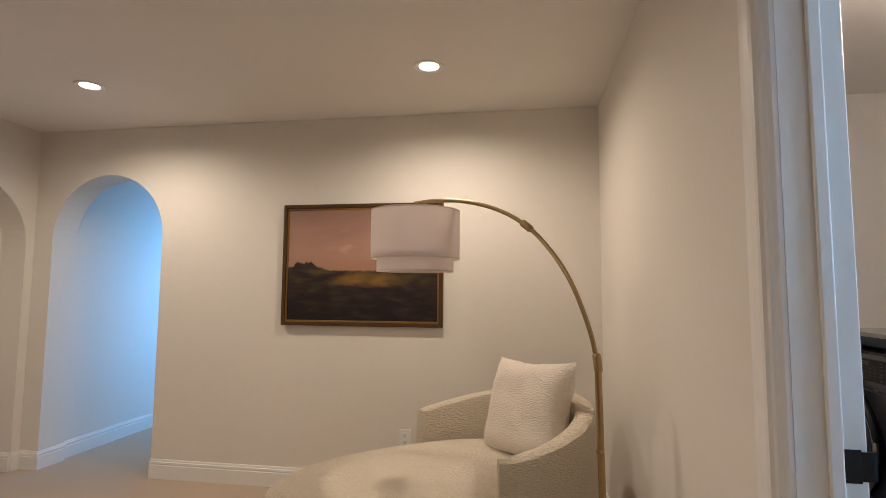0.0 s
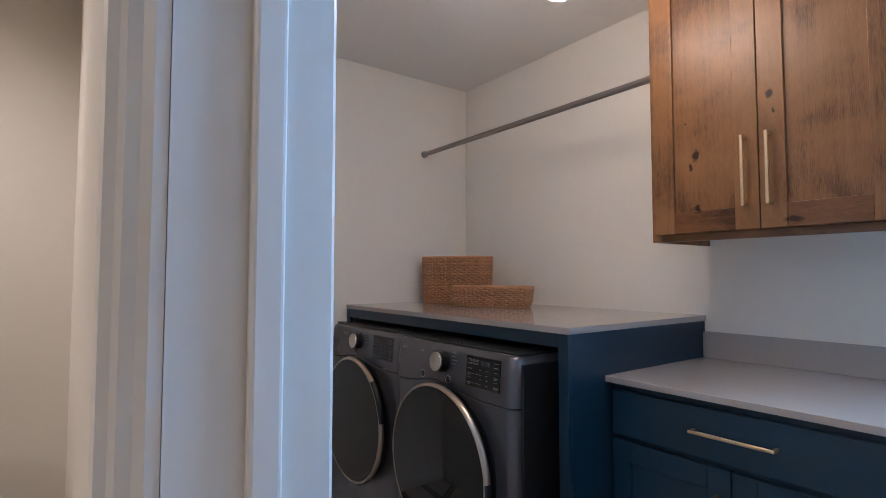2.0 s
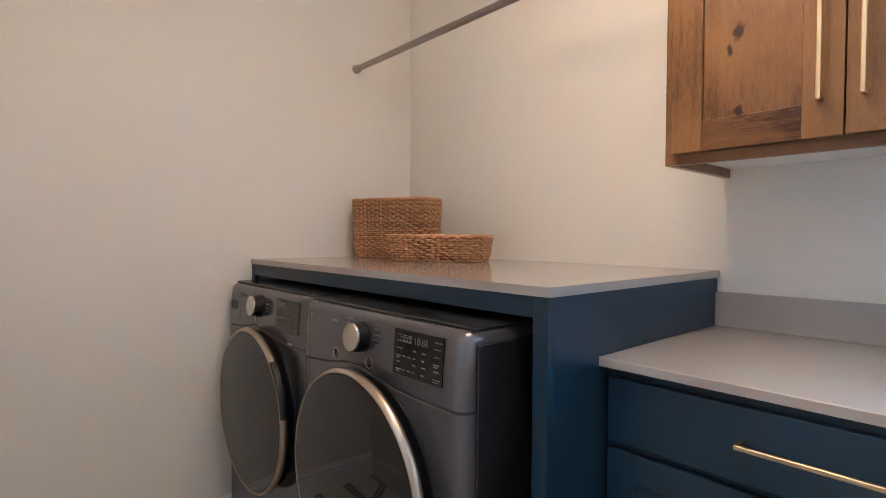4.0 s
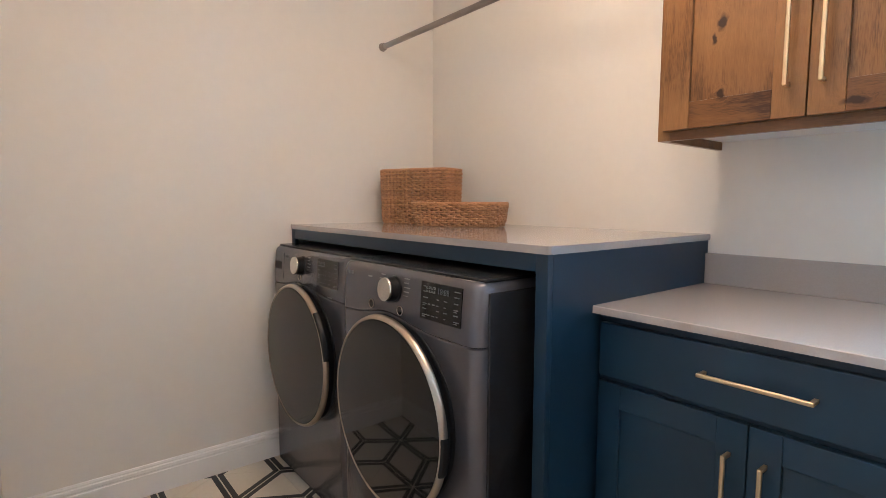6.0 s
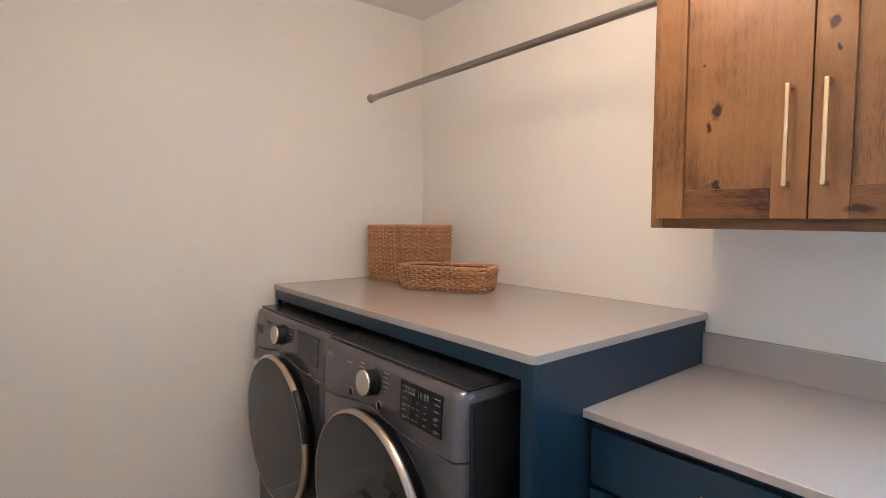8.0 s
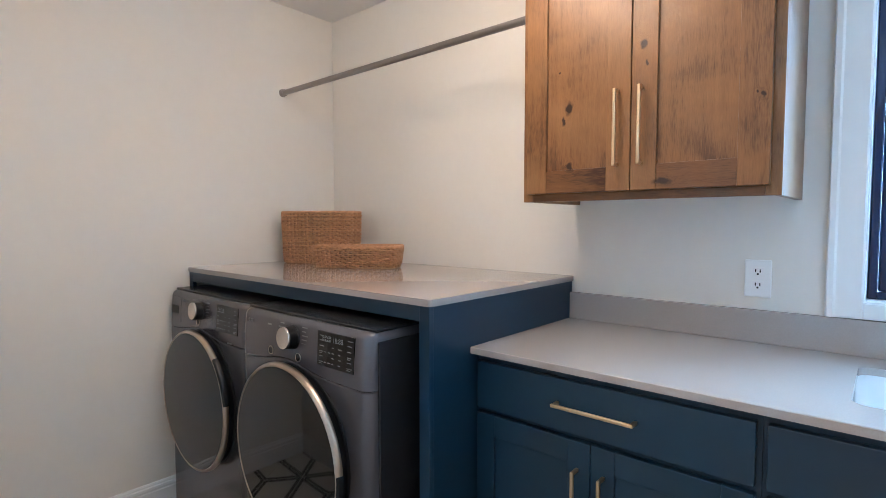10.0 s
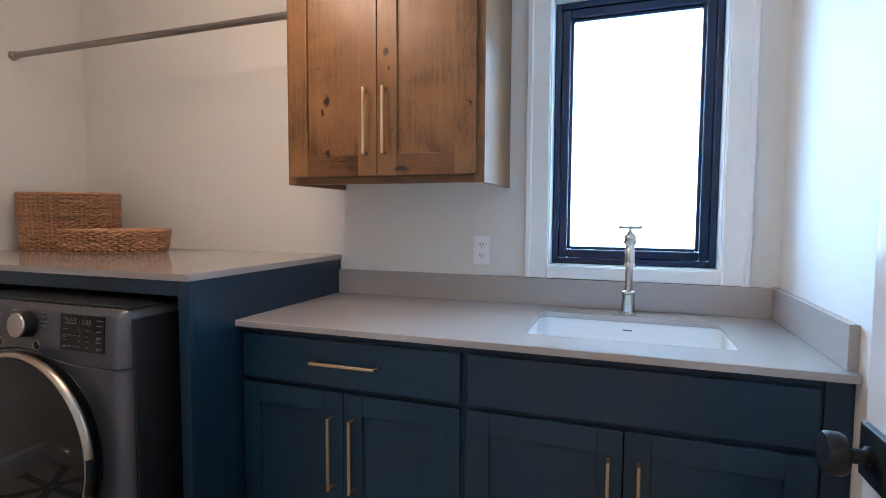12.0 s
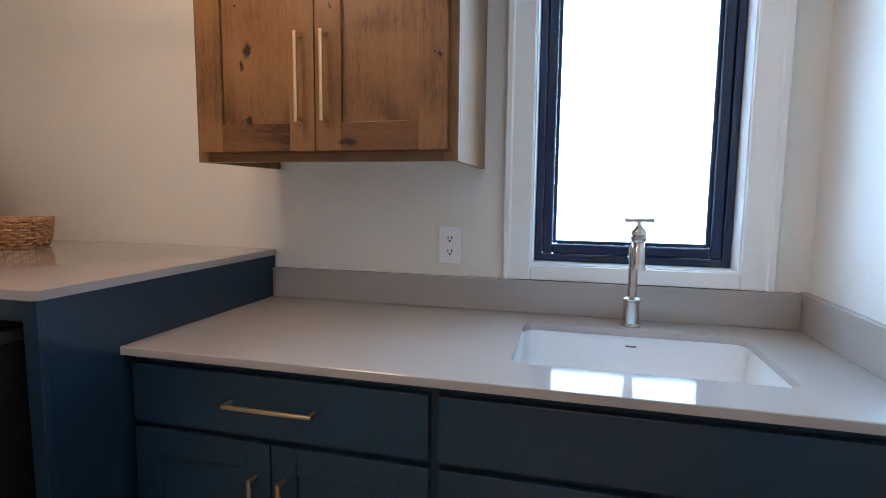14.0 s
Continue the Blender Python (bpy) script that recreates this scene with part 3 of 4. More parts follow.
part("bonnet", lathe(((0.017, 0.0), (0.0205, 0.006), (0.0205, 0.014), (0.0175, 0.016), (0.0195, 0.018), (0.0195, 0.026), (0.014, 0.034), (0.008, 0.040), (0.0055, 0.044), (0.0055, 0.052)), Matrix.Translation((FXC - 0.086, FYC, 1.157)), 24), NICKEL, faucet, "turned valve bonnet", smooth=True)
HZ, HX = 1.212, FXC - 0.086
part("cross_handle", tube([(HX, FYC - 0.036, HZ), (HX, FYC - 0.033, HZ), (HX, FYC - 0.014, HZ), (HX, FYC, HZ), (HX, FYC + 0.014, HZ), (HX, FYC + 0.033, HZ), (HX, FYC + 0.036, HZ)], [0.0055, 0.0065, 0.0042, 0.0058, 0.0042, 0.0065, 0.0055], 12), NICKEL, faucet, smooth=True)

# ---- washer surround and folding counter ----
SY = 1.936     # end panel's outer face
surround = thing("appliance_surround", (2.4, 2.7, 0), "navy painted surround over the washer and dryer", "cabinet")
part("end_panel", box(1.992, X1 - 0.001, SY + 0.003, SY + 0.022, 0, 1.0585), NAVY, surround)
part("end_stile", box(1.972, 1.9915, SY + 0.0025, SY + 0.040, 0, 1.0585, 0.0015), NAVY, surround)
part("top_rail", box(1.9722, 1.9913, SY + 0.0405, Y1 - 0.031, 1.014, 1.0585, 0.0015), NAVY, surround)
part("wall_stile", box(1.972, 1.9915, Y1 - 0.0305, Y1 - 0.001, 0, 1.0585, 0.0015), NAVY, surround)
part("cleat", box(X1 - 0.03, X1 - 0.001, SY + 0.03, Y1 - 0.002, 0.97, 1.0585), NAVY_DARK, surround)
top = prism(rounded(1.964, X1 - 0.001, 1.928, Y1 - 0.001, 0.012), Matrix.Translation((0, 0, 1.059)), 0.020, 0.002)
tagged(part("folding_counter", top, QUARTZ), "grey quartz counter over the washer and dryer", "countertop")


# ---- washer and dryer ----
def laundry_machine(name, yc, front, label, tray, dial_at, buttons, grip_from, grip_to):
    """A front loader: body and control panel split by a seam that rises over the door, and a proud round door."""
    w, back = 0.343, 2.62
    ob = thing(name, (2.2, yc, 0), label, name)

    def outline(g, s=0.0):
        ring = rounded(front + g + s, back, yc - w + g, yc + w - g, 0.034, 8)
        out = []
        for p, q in zip(ring, ring[1:] + ring[:1]):
            out.append(p)
            if abs(q[1] - p[1]) > 0.3 and p[0] < front + 0.05:
                out += [(p[0], p[1] + (q[1] - p[1]) * k / 24) for k in range(1, 24)]
        return out

    def seam(x, y):
        d = (y - yc - 0.055) / 0.135
        return 0.826 + (0.028 * math.exp(-d * d) if x < front + 0.02 else 0.0)

    def levels(rows):
        return [[(x, y, (seam(x, y) if z is None else z) + dz) for x, y in outline(g, s)] for z, dz, g, s in rows]

    part("body", loft(levels(((0.012, 0, 0.004, 0), (0.016, 0, 0, 0), (None, -0.003, 0, 0), (None, 0, 0.003, 0)))), GRAPHITE, ob, smooth=True)
    part("control_panel", loft(levels(((None, 0.0005, 0.003, 0), (None, 0.004, 0, 0), (0.905, 0, 0, 0.002), (0.968, 0, 0, 0.008), (0.980, 0, 0.003, 0.010), (0.988, 0, 0.010, 0.012)))), GRAPHITE, ob, smooth=True)
    for s in (-1, 1):
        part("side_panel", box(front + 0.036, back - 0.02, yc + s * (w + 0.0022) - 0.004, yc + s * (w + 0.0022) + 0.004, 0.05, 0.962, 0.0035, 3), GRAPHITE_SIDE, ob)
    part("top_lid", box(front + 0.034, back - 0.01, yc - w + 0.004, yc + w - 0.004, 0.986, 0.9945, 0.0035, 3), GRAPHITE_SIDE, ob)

    # round door: dark gap, sloped bright band, smoked glass
    face = Matrix.Translation((front, yc, 0.578)) @ Matrix.Rotation(radians(-90), 4, "Y")
    part("door_recess", lathe(((0.266, -0.001), (0.265, 0.003), (0.260, 0.004), (0.2, 0.004)), face, 72), BLACK, ob, smooth=True)
    door = part("door", lathe(((0.254, 0.003), (0.257, 0.020), (0.266, 0.033), (0.277, 0.0375)), face, 72, cap=False), BLACK, ob, smooth=True)
    part("trim_ring", lathe(((0.2760, 0.0350), (0.2800, 0.0362), (0.2810, 0.0405), (0.2790, 0.0485), (0.2750, 0.0545), (0.2715, 0.0565), (0.2680, 0.0550)), face, 96, cap=False), CHROME, door, "bright metal ring round the door", smooth=True)
    part("door_glass", lathe(((0.2690, 0.0500), (0.266, 0.0545), (0.20, 0.0575), (0.12, 0.0597), (0.05, 0.0605), (0.0, 0.0607)), face, 72), BLACKGLASS, door, "smoked black glass", smooth=True)
    rings = []
    for k in range(13):
        a = radians(grip_from + (grip_to - grip_from) * k / 12)
        end = 0.55 if k in (0, 12) else 1.0
        c, t = math.cos(a), math.sin(a)
        rings.append([tuple(face @ Vector((r * t, -r * c, h))) for r, h in ((0.2760, 0.0345), (0.2780 + 0.0062 * end, 0.0350), (0.2780 + 0.0066 * end, 0.0430), (0.2755 + 0.006 * end, 0.0520), (0.2730, 0.0555))])
    part("door_grip", loft(rings), BLACK, door, "dark recessed grip", smooth=True)

    # dial, buttons and display on the slanted panel
    kz = 0.928
    dial = Matrix.Translation((front + 0.004, yc + dial_at, kz)) @ Matrix.Rotation(radians(-86), 4, "Y")
    part("dial_collar", lathe(((0.040, 0), (0.0395, 0.0035), (0.036, 0.004), (0.0352, 0.030), (0.02, 0.031)), dial, 48), BLACK, ob, smooth=True)
    part("dial", lathe(((0.0345, 0.029), (0.0348, 0.034), (0.0335, 0.0365), (0.030, 0.0362), (0.0, 0.0350)), dial, 48), NICKEL, ob, "silver program dial", smooth=True)
    for dy, z in buttons:
        at = Matrix.Translation((front + 0.0025, yc + dy, z)) @ Matrix.Rotation(radians(-88), 4, "Y")
        button = part("button", lathe(((0.0118, 0), (0.0118, 0.003), (0.0, 0.0032)), at, 28), GRAPHITE_SIDE, ob, "dark round button", smooth=True)
        part("button_rim", lathe(((0.0118, 0.0), (0.0140, 0.001), (0.0140, 0.0038), (0.0128, 0.0046), (0.0118, 0.0036)), at, 28, cap=False), CHROME, button, "thin bright rim", smooth=True)
    tilt = Matrix.Translation((front + 0.0035, yc, 0.917)) @ Matrix.Rotation(radians(4), 4, "Y")

    def flat(y0, y1, z0, z1, t, bm=None):
        one = box(-t, -t + 0.004, y0, y1, z0, z1)
        one.transform(tilt)
        return one if bm is None else merge(bm, one)

    screen = part("display", flat(-0.284, -0.116, -0.048, 0.052, 0.003), BLACKGLASS, ob, "dark glass display panel")
    rng = random.Random(7 if tray else 5)
    marks = bmesh.new()
    for k, z in enumerate((0.040, 0.026, 0.010, -0.006, -0.020, -0.036)):
        for y0, wide in ((-0.126, 0.022), (-0.150, 0.012), (-0.168, 0.012), (-0.186, 0.010), (-0.216, 0.014), (-0.256, 0.024)):
            if (k < 2 and y0 < -0.18 and y0 > -0.25) or (k in (2, 4) and -0.17 < y0 < -0.13):
                continue
            long = wide * rng.uniform(0.65, 1.0)
            flat(y0 - long, y0, z - 0.0013, z + 0.0013, 0.0036, marks)
            if wide > 0.02 and k in (3, 5):
                flat(y0 - long * 0.7, y0, z - 0.0060, z - 0.0036, 0.0036, marks)
    for y in (-0.142, -0.153, -0.164, -0.175):
        flat(y - 0.0035, y + 0.0035, 0.034, 0.037, 0.0036, marks)
        flat(y - 0.0030, y + 0.0030, 0.025, 0.031, 0.0036, marks)
    tagged(part("legend", marks, INK, screen, "small pale printed legends"), kind="stuff")
    if not tray:
        text = bpy.data.curves.new("digits", "FONT")
        text.body, text.size, text.extrude, text.align_x, text.align_y = "18:88", 0.022, 0.0002, "CENTER", "CENTER"
        digits = new("digits", text)
        bpy.context.view_layer.update()
        me = bpy.data.meshes.new_from_object(digits.evaluated_get(bpy.context.evaluated_depsgraph_get()))
        bpy.data.objects.remove(digits)
        one = bmesh.new()
        one.from_mesh(me)
        one.transform(tilt @ Matrix.Translation((-0.0038, -0.212, 0.032)) @ Matrix(((0, 0, -1, 0), (-1, 0, 0, 0), (0, 1, 0, 0), (0, 0, 0, 1))))
        part("digits", one, LED, screen, "display digits 18:88")
    prints = bmesh.new()
    for k in range(6):
        z = 0.048 - 0.0125 * k
        flat(dial_at + 0.050, dial_at + 0.050 + (0.022, 0.03, 0.024)[k % 3], z - 0.0016, z + 0.0016, 0.0004, prints)
        flat(dial_at - 0.050 - (0.026, 0.02, 0.03)[k % 3], dial_at - 0.050, z - 0.0016, z + 0.0016, 0.0004, prints)
    flat(0.145, 0.168, 0.032, 0.037, 0.0004, prints)
    if tray:
        flat(-0.238, -0.206, -0.086, -0.082, 0.0004, prints)
    tagged(part("program_print", prints, INK, ob, "small pale program names"), kind="stuff")
    logo = bmesh.new()
    merge(logo, lathe(((0.0062, 0.0), (0.0062, 0.0012), (0.0, 0.0012)), tilt @ Matrix.Translation((-0.0004, 0.287 if not tray else 0.190, 0.035)) @ Matrix.Rotation(radians(-90), 4, "Y"), 20))
    flat(0.262 if not tray else 0.166, 0.276 if not tray else 0.180, 0.030, 0.040, 0.0012, logo)
    part("maker_mark", logo, INK, ob, "small pale maker's mark")
    if tray:
        part("detergent_drawer", flat(0.215, 0.309, -0.060, 0.048, 0.0006), GRAPHITE, ob)
        part("drawer_slot", flat(0.240, 0.305, -0.024, 0.008, 0.0014), BLACK, ob, "black drawer grip slot")
    for x in (front + 0.06, back - 0.06):
        for s in (-1, 1):
            part("foot", lathe(((0.02, 0), (0.02, 0.012), (0.012, 0.014)), Matrix.Translation((x, yc + s * (w - 0.06), 0)), 16), BLACK, ob)
    return ob


laundry_machine("dryer", 2.384, 1.842, "graphite grey dryer with a round black glass door", False, 0.020, ((-0.015, 0.870), (0.142, 0.868)), -18, 4)
laundry_machine("washing_machine", 3.078, 1.865, "graphite grey front-loading washing machine with a round black glass door", True, 0.028, ((0.046, 0.880),), 8, 46)

# ---- wall cabinet and hanging rod ----
UY0, UY1, UX, UZ0, UZ1 = 1.203, 1.927, 2.425, 1.353, 2.300
wall_cab = thing("wall_cabinet", (2.6, 1.556, UZ0), "rustic alder wall cabinet with two shaker doors", "cabinet")
part("side", box(UX + 0.0195, X1 - 0.001, UY1 - 0.018, UY1, UZ0, UZ1, 0.001), WOOD, wall_cab)
part("side", box(UX + 0.0195, X1 - 0.001, UY0, UY0 + 0.018, UZ0, UZ1, 0.001), WOOD, wall_cab)
part("bottom", box(UX + 0.02, X1 - 0.002, UY0 + 0.0185, UY1 - 0.0185, UZ0 + 0.025, UZ0 + 0.042), MELAMINE, wall_cab, "pale underside panel")
part("back", box(X1 - 0.012, X1 - 0.002, UY0 + 0.0185, UY1 - 0.0185, UZ0 + 0.0425, UZ1), WOOD, wall_cab)
for a, b in ((UY0, UY0 + 0.035), (UY1 - 0.035, UY1)):
    part("face_stile", box(UX, UX + 0.019, a, b, UZ0, UZ1, 0.001), WOOD, wall_cab)
for a, b in ((UZ0, UZ0 + 0.045), (UZ1 - 0.05, UZ1)):
    part("face_rail", box(UX + 0.0003, UX + 0.0187, UY0 + 0.0355, UY1 - 0.0355, a, b, 0.001), WOOD_RAIL, wall_cab)
UM = 1.5655
for a, b, hy in ((UM + 0.0015, UY1 - 0.024, UM + 0.038), (UY0 + 0.024, UM - 0.0015, UM - 0.031)):
    d = shaker(wall_cab, "door", UX - 0.021, a, b, UZ0 + 0.025, UZ1 - 0.02, 0.070, WOOD, WOOD_RAIL, None, "rustic alder shaker door with dark knots")
    bar_pull(d, "z", (UX - 0.021, hy, 1.556), 0.217, 0.025)
crown = bmesh.new()
profile = ((0, 0), (0.010, 0), (0.014, 0.02), (0.022, 0.03), (0.030, 0.052), (0.048, 0.078), (0.060, 0.088), (0.062, 0.110), (0.066, 0.124), (0, 0.124))
corner = [((X1 - 0.001), UY1, 0, 1), (UX, UY1, -1, 1), (UX, UY0, -1, -1), (X1 - 0.001, UY0, 0, -1)]
loft([[(x + sx * q, y + sy * q, UZ1 + z) for q, z in profile] for x, y, sx, sy in corner], crown)
part("crown", crown, WOOD_RAIL, wall_cab, "stepped alder crown moulding")

rod = thing("hanging_rod", (2.474, 2.68, 1.968), "brushed steel hanging rod between the wall and the cabinet", "rod")
part("bar", tube([(2.474, UY1 + 0.004, 1.968), (2.474, Y1 - 0.004, 1.968)], 0.0135, 20), RODSTEEL, rod, smooth=True)
for y, s in ((Y1, 1), (UY1, -1)):
    part("flange", lathe(((0.021, 0.0), (0.021, 0.004), (0.018, 0.007), (0.0175, 0.022), (0.014, 0.024)), Matrix.Translation((2.474, y, 1.968)) @ Matrix.Rotation(radians(90 * s), 4, "X"), 24), RODSTEEL, rod, smooth=True)


# ---- window ----
def window_trim(name, outline, run, at):
    rings = [[tuple(Vector(p) + Vector(at(q, d))) for q, d in outline] for p in run]
    return setting(name, loft(rings), TRIM, "white moulded window casing", "window casing")


WMOULD = ((0, 0), (0, 0.010), (0.005, 0.013), (0.062, 0.016), (0.068, 0.020), (0.082, 0.020), (0.086, 0.015), (0.086, 0))
c = 0.004
window_trim("window_casing_left", WMOULD, ((X1, WY1 + c, 1.0175), (X1, WY1 + c, WZ1 + c)), lambda q, d: (-d, q, 0))
window_trim("window_casing_right", WMOULD, ((X1, WY0 - c, 1.0175), (X1, WY0 - c, WZ1 + c)), lambda q, d: (-d, -q, 0))
window_trim("window_casing_head", WMOULD, ((X1, WY0 - c - 0.086, WZ1 + c), (X1, WY1 + c + 0.086, WZ1 + c)), lambda q, d: (-d, 0, q))
setting("window_casing_sill", box(X1 - 0.013, X1 - 0.0005, WY0 - c + 0.0005, WY1 + c - 0.0005, 1.0175, WZ0 - c, 0.002), TRIM, "white painted apron under the window", "window casing")
for name, bm in (("window_liner_left", box(X1 - 0.002, X1 + 0.145, WY1, WY1 + 0.0115, WZ0, WZ1)), ("window_liner_right", box(X1 - 0.002, X1 + 0.145, WY0 - 0.0115, WY0, WZ0, WZ1)),
                 ("window_liner_head", box(X1 - 0.002, X1 + 0.145, WY0 - 0.0115, WY1 + 0.0115, WZ1 + 0.0005, WZ1 + 0.0115)), ("window_liner_sill", box(X1 - 0.002, X1 + 0.145, WY0 - 0.0115, WY1 + 0.0115, WZ0 - 0.0115, WZ0 - 0.0005))):
    setting(name, bm, TRIM, "white painted window liner", "window liner")
window_1 = thing("window_1", (2.9, 0.765, WZ0), "black framed casement window over the sink, bright daylight outside", "window", "", "structure")
FY0, FY1, FZ0, FZ1 = WY0 + 0.001, WY1 - 0.001, WZ0 + 0.0005, WZ1 - 0.0005


def ring_frame(name, x0, x1, g0, g1, mat, parent, bevel=0.003):
    for a, b, cc, d in ((FY0 + g0, FY0 + g1, FZ0 + g0, FZ1 - g0), (FY1 - g1, FY1 - g0, FZ0 + g0, FZ1 - g0)):
        part(name, box(x0, x1, a, b, cc, d, bevel), mat, parent)
    for cc, d in ((FZ0 + g0, FZ0 + g1), (FZ1 - g1, FZ1 - g0)):
        part(name, box(x0 + 0.0004, x1 - 0.0004, FY0 + g1, FY1 - g1, cc, d, bevel), mat, parent)


ring_frame("window_frame", 2.872, 2.940, 0.0, 0.022, FRAMEBLACK_GLARE, window_1)
ring_frame("sash", 2.882, 2.932, 0.0225, 0.054, FRAMEBLACK_GLARE, window_1, 0.005)
ring_frame("glazing_bead", 2.896, 2.926, 0.0545, 0.065, FRAMEBLACK_GLARE, window_1, 0.003)
pane = part("pane", box(2.908, 2.912, FY0 + 0.058, FY1 - 0.058, FZ0 + 0.058, FZ1 - 0.058), GLASS, window_1, "clear glass")
pane.visible_shadow = False

# ---- open door ----
LX0, LX1, LY0, LY1 = 0.915, 1.632, 0.460, 0.495
door_1 = thing("door_1", (LX0, 0.478, 0.01), "white painted two-panel door, standing wide open", "door", "", "structure")
leaf = bmesh.new()
for a, b in ((LX0, LX0 + 0.085), (LX1 - 0.085, LX1)):
    box(a, b, LY0, LY1, 0.01, 2.04, 0.0015, bm=leaf)
for a, b in ((0.01, 0.24), (0.86, 1.045), (1.93, 2.04)):
    box(LX0 + 0.085, LX1 - 0.085, LY0 + 0.0004, LY1 - 0.0004, a, b, bm=leaf)
body = part("leaf", leaf, DOORPAINT, door_1)
for z0, z1 in ((0.24, 0.86), (1.045, 1.93)):
    p = bmesh.new()
    x0, x1 = LX0 + 0.085, LX1 - 0.085
    for y, s in ((LY1, -1), (LY0, 1)):
        rows = [[(x0 + g, y + s * d, z0 + g), (x1 - g, y + s * d, z0 + g), (x1 - g, y + s * d, z1 - g), (x0 + g, y + s * d, z1 - g)] for g, d in ((0, 0.001), (0.004, 0.006), (0.014, 0.010), (0.018, 0.011))]
        loft(rows, p, cap=False)
        p.faces.new([p.verts.new(q) for q in rows[-1]])
    part("panel", p, DOORPAINT, body, "recessed moulded panel")
KX, KZ = 1.588, 0.962
knob = part("rose", box(KX - 0.033, KX + 0.033, LY1 + 0.0002, LY1 + 0.010, KZ - 0.033, KZ + 0.033, 0.002), BLACK, door_1, "square black rose")
part("knob", lathe(((0.013, 0.0), (0.013, 0.004), (0.009, 0.007), (0.009, 0.020), (0.014, 0.023), (0.023, 0.026), (0.026, 0.031), (0.026, 0.044), (0.024, 0.048), (0.0, 0.049)), Matrix.Translation((KX, LY1 + 0.010, KZ)) @ Matrix.Rotation(radians(-90), 4, "X"), 36), BLACK, knob, "round black door knob", smooth=True)
part("rose", box(KX - 0.033, KX + 0.033, LY0 - 0.010, LY0 - 0.0002, KZ - 0.033, KZ + 0.033, 0.002), BLACK, door_1, "square black rose")
for z in (0.25, 1.02, 1.80):
    part("hinge", tube([(0.9195, 0.4975, z - 0.045), (0.9195, 0.4975, z + 0.045)], 0.006, 10), BLACK, door_1, "black hinge")


# ---- sockets ----
def socket(m, label):
    """A double wall socket that faces -y in its own frame."""
    ob = thing("wall_socket", (0, 0, 0), label, "socket")
    ob.matrix_world = m
    def put(name, bm, mat, parent, lab=""):
        me = bpy.data.meshes.new(name)
        bmesh.ops.recalc_face_normals(bm, faces=bm.faces)
        bm.to_mesh(me)
        bm.free()
        me.materials.append(mat)
        o = new(name, me)
        o.parent = parent
        return tagged(o, lab)
    plate = put("plate", box(-0.036, 0.036, -0.0075, -0.0003, -0.058, 0.058, 0.0025), PLASTIC, ob)
    for z in (-0.021, 0.021):
        outlet = put("receptacle", box(-0.0165, 0.0165, -0.0085, -0.006, z - 0.014, z + 0.014, 0.0012), PLASTIC, ob)
        for x, w, dz, h in ((-0.006, 0.0015, 0.003, 0.005), (0.006, 0.0015, 0.003, 0.005), (0.0, 0.0027, -0.007, 0.0027)):
            put("slot", box(x - w, x + w, -0.0092, -0.0084, z + dz - h, z + dz + h), SLOT, outlet, "dark slot")
    return ob


socket(Matrix.Translation((X1, 1.309, 1.113)) @ Matrix.Rotation(radians(-90), 4, "Z"), "white double wall socket above the grey upstand")
socket(Matrix.Translation((-0.442, Y1, 0.345)), "white double wall socket low on the hall wall")


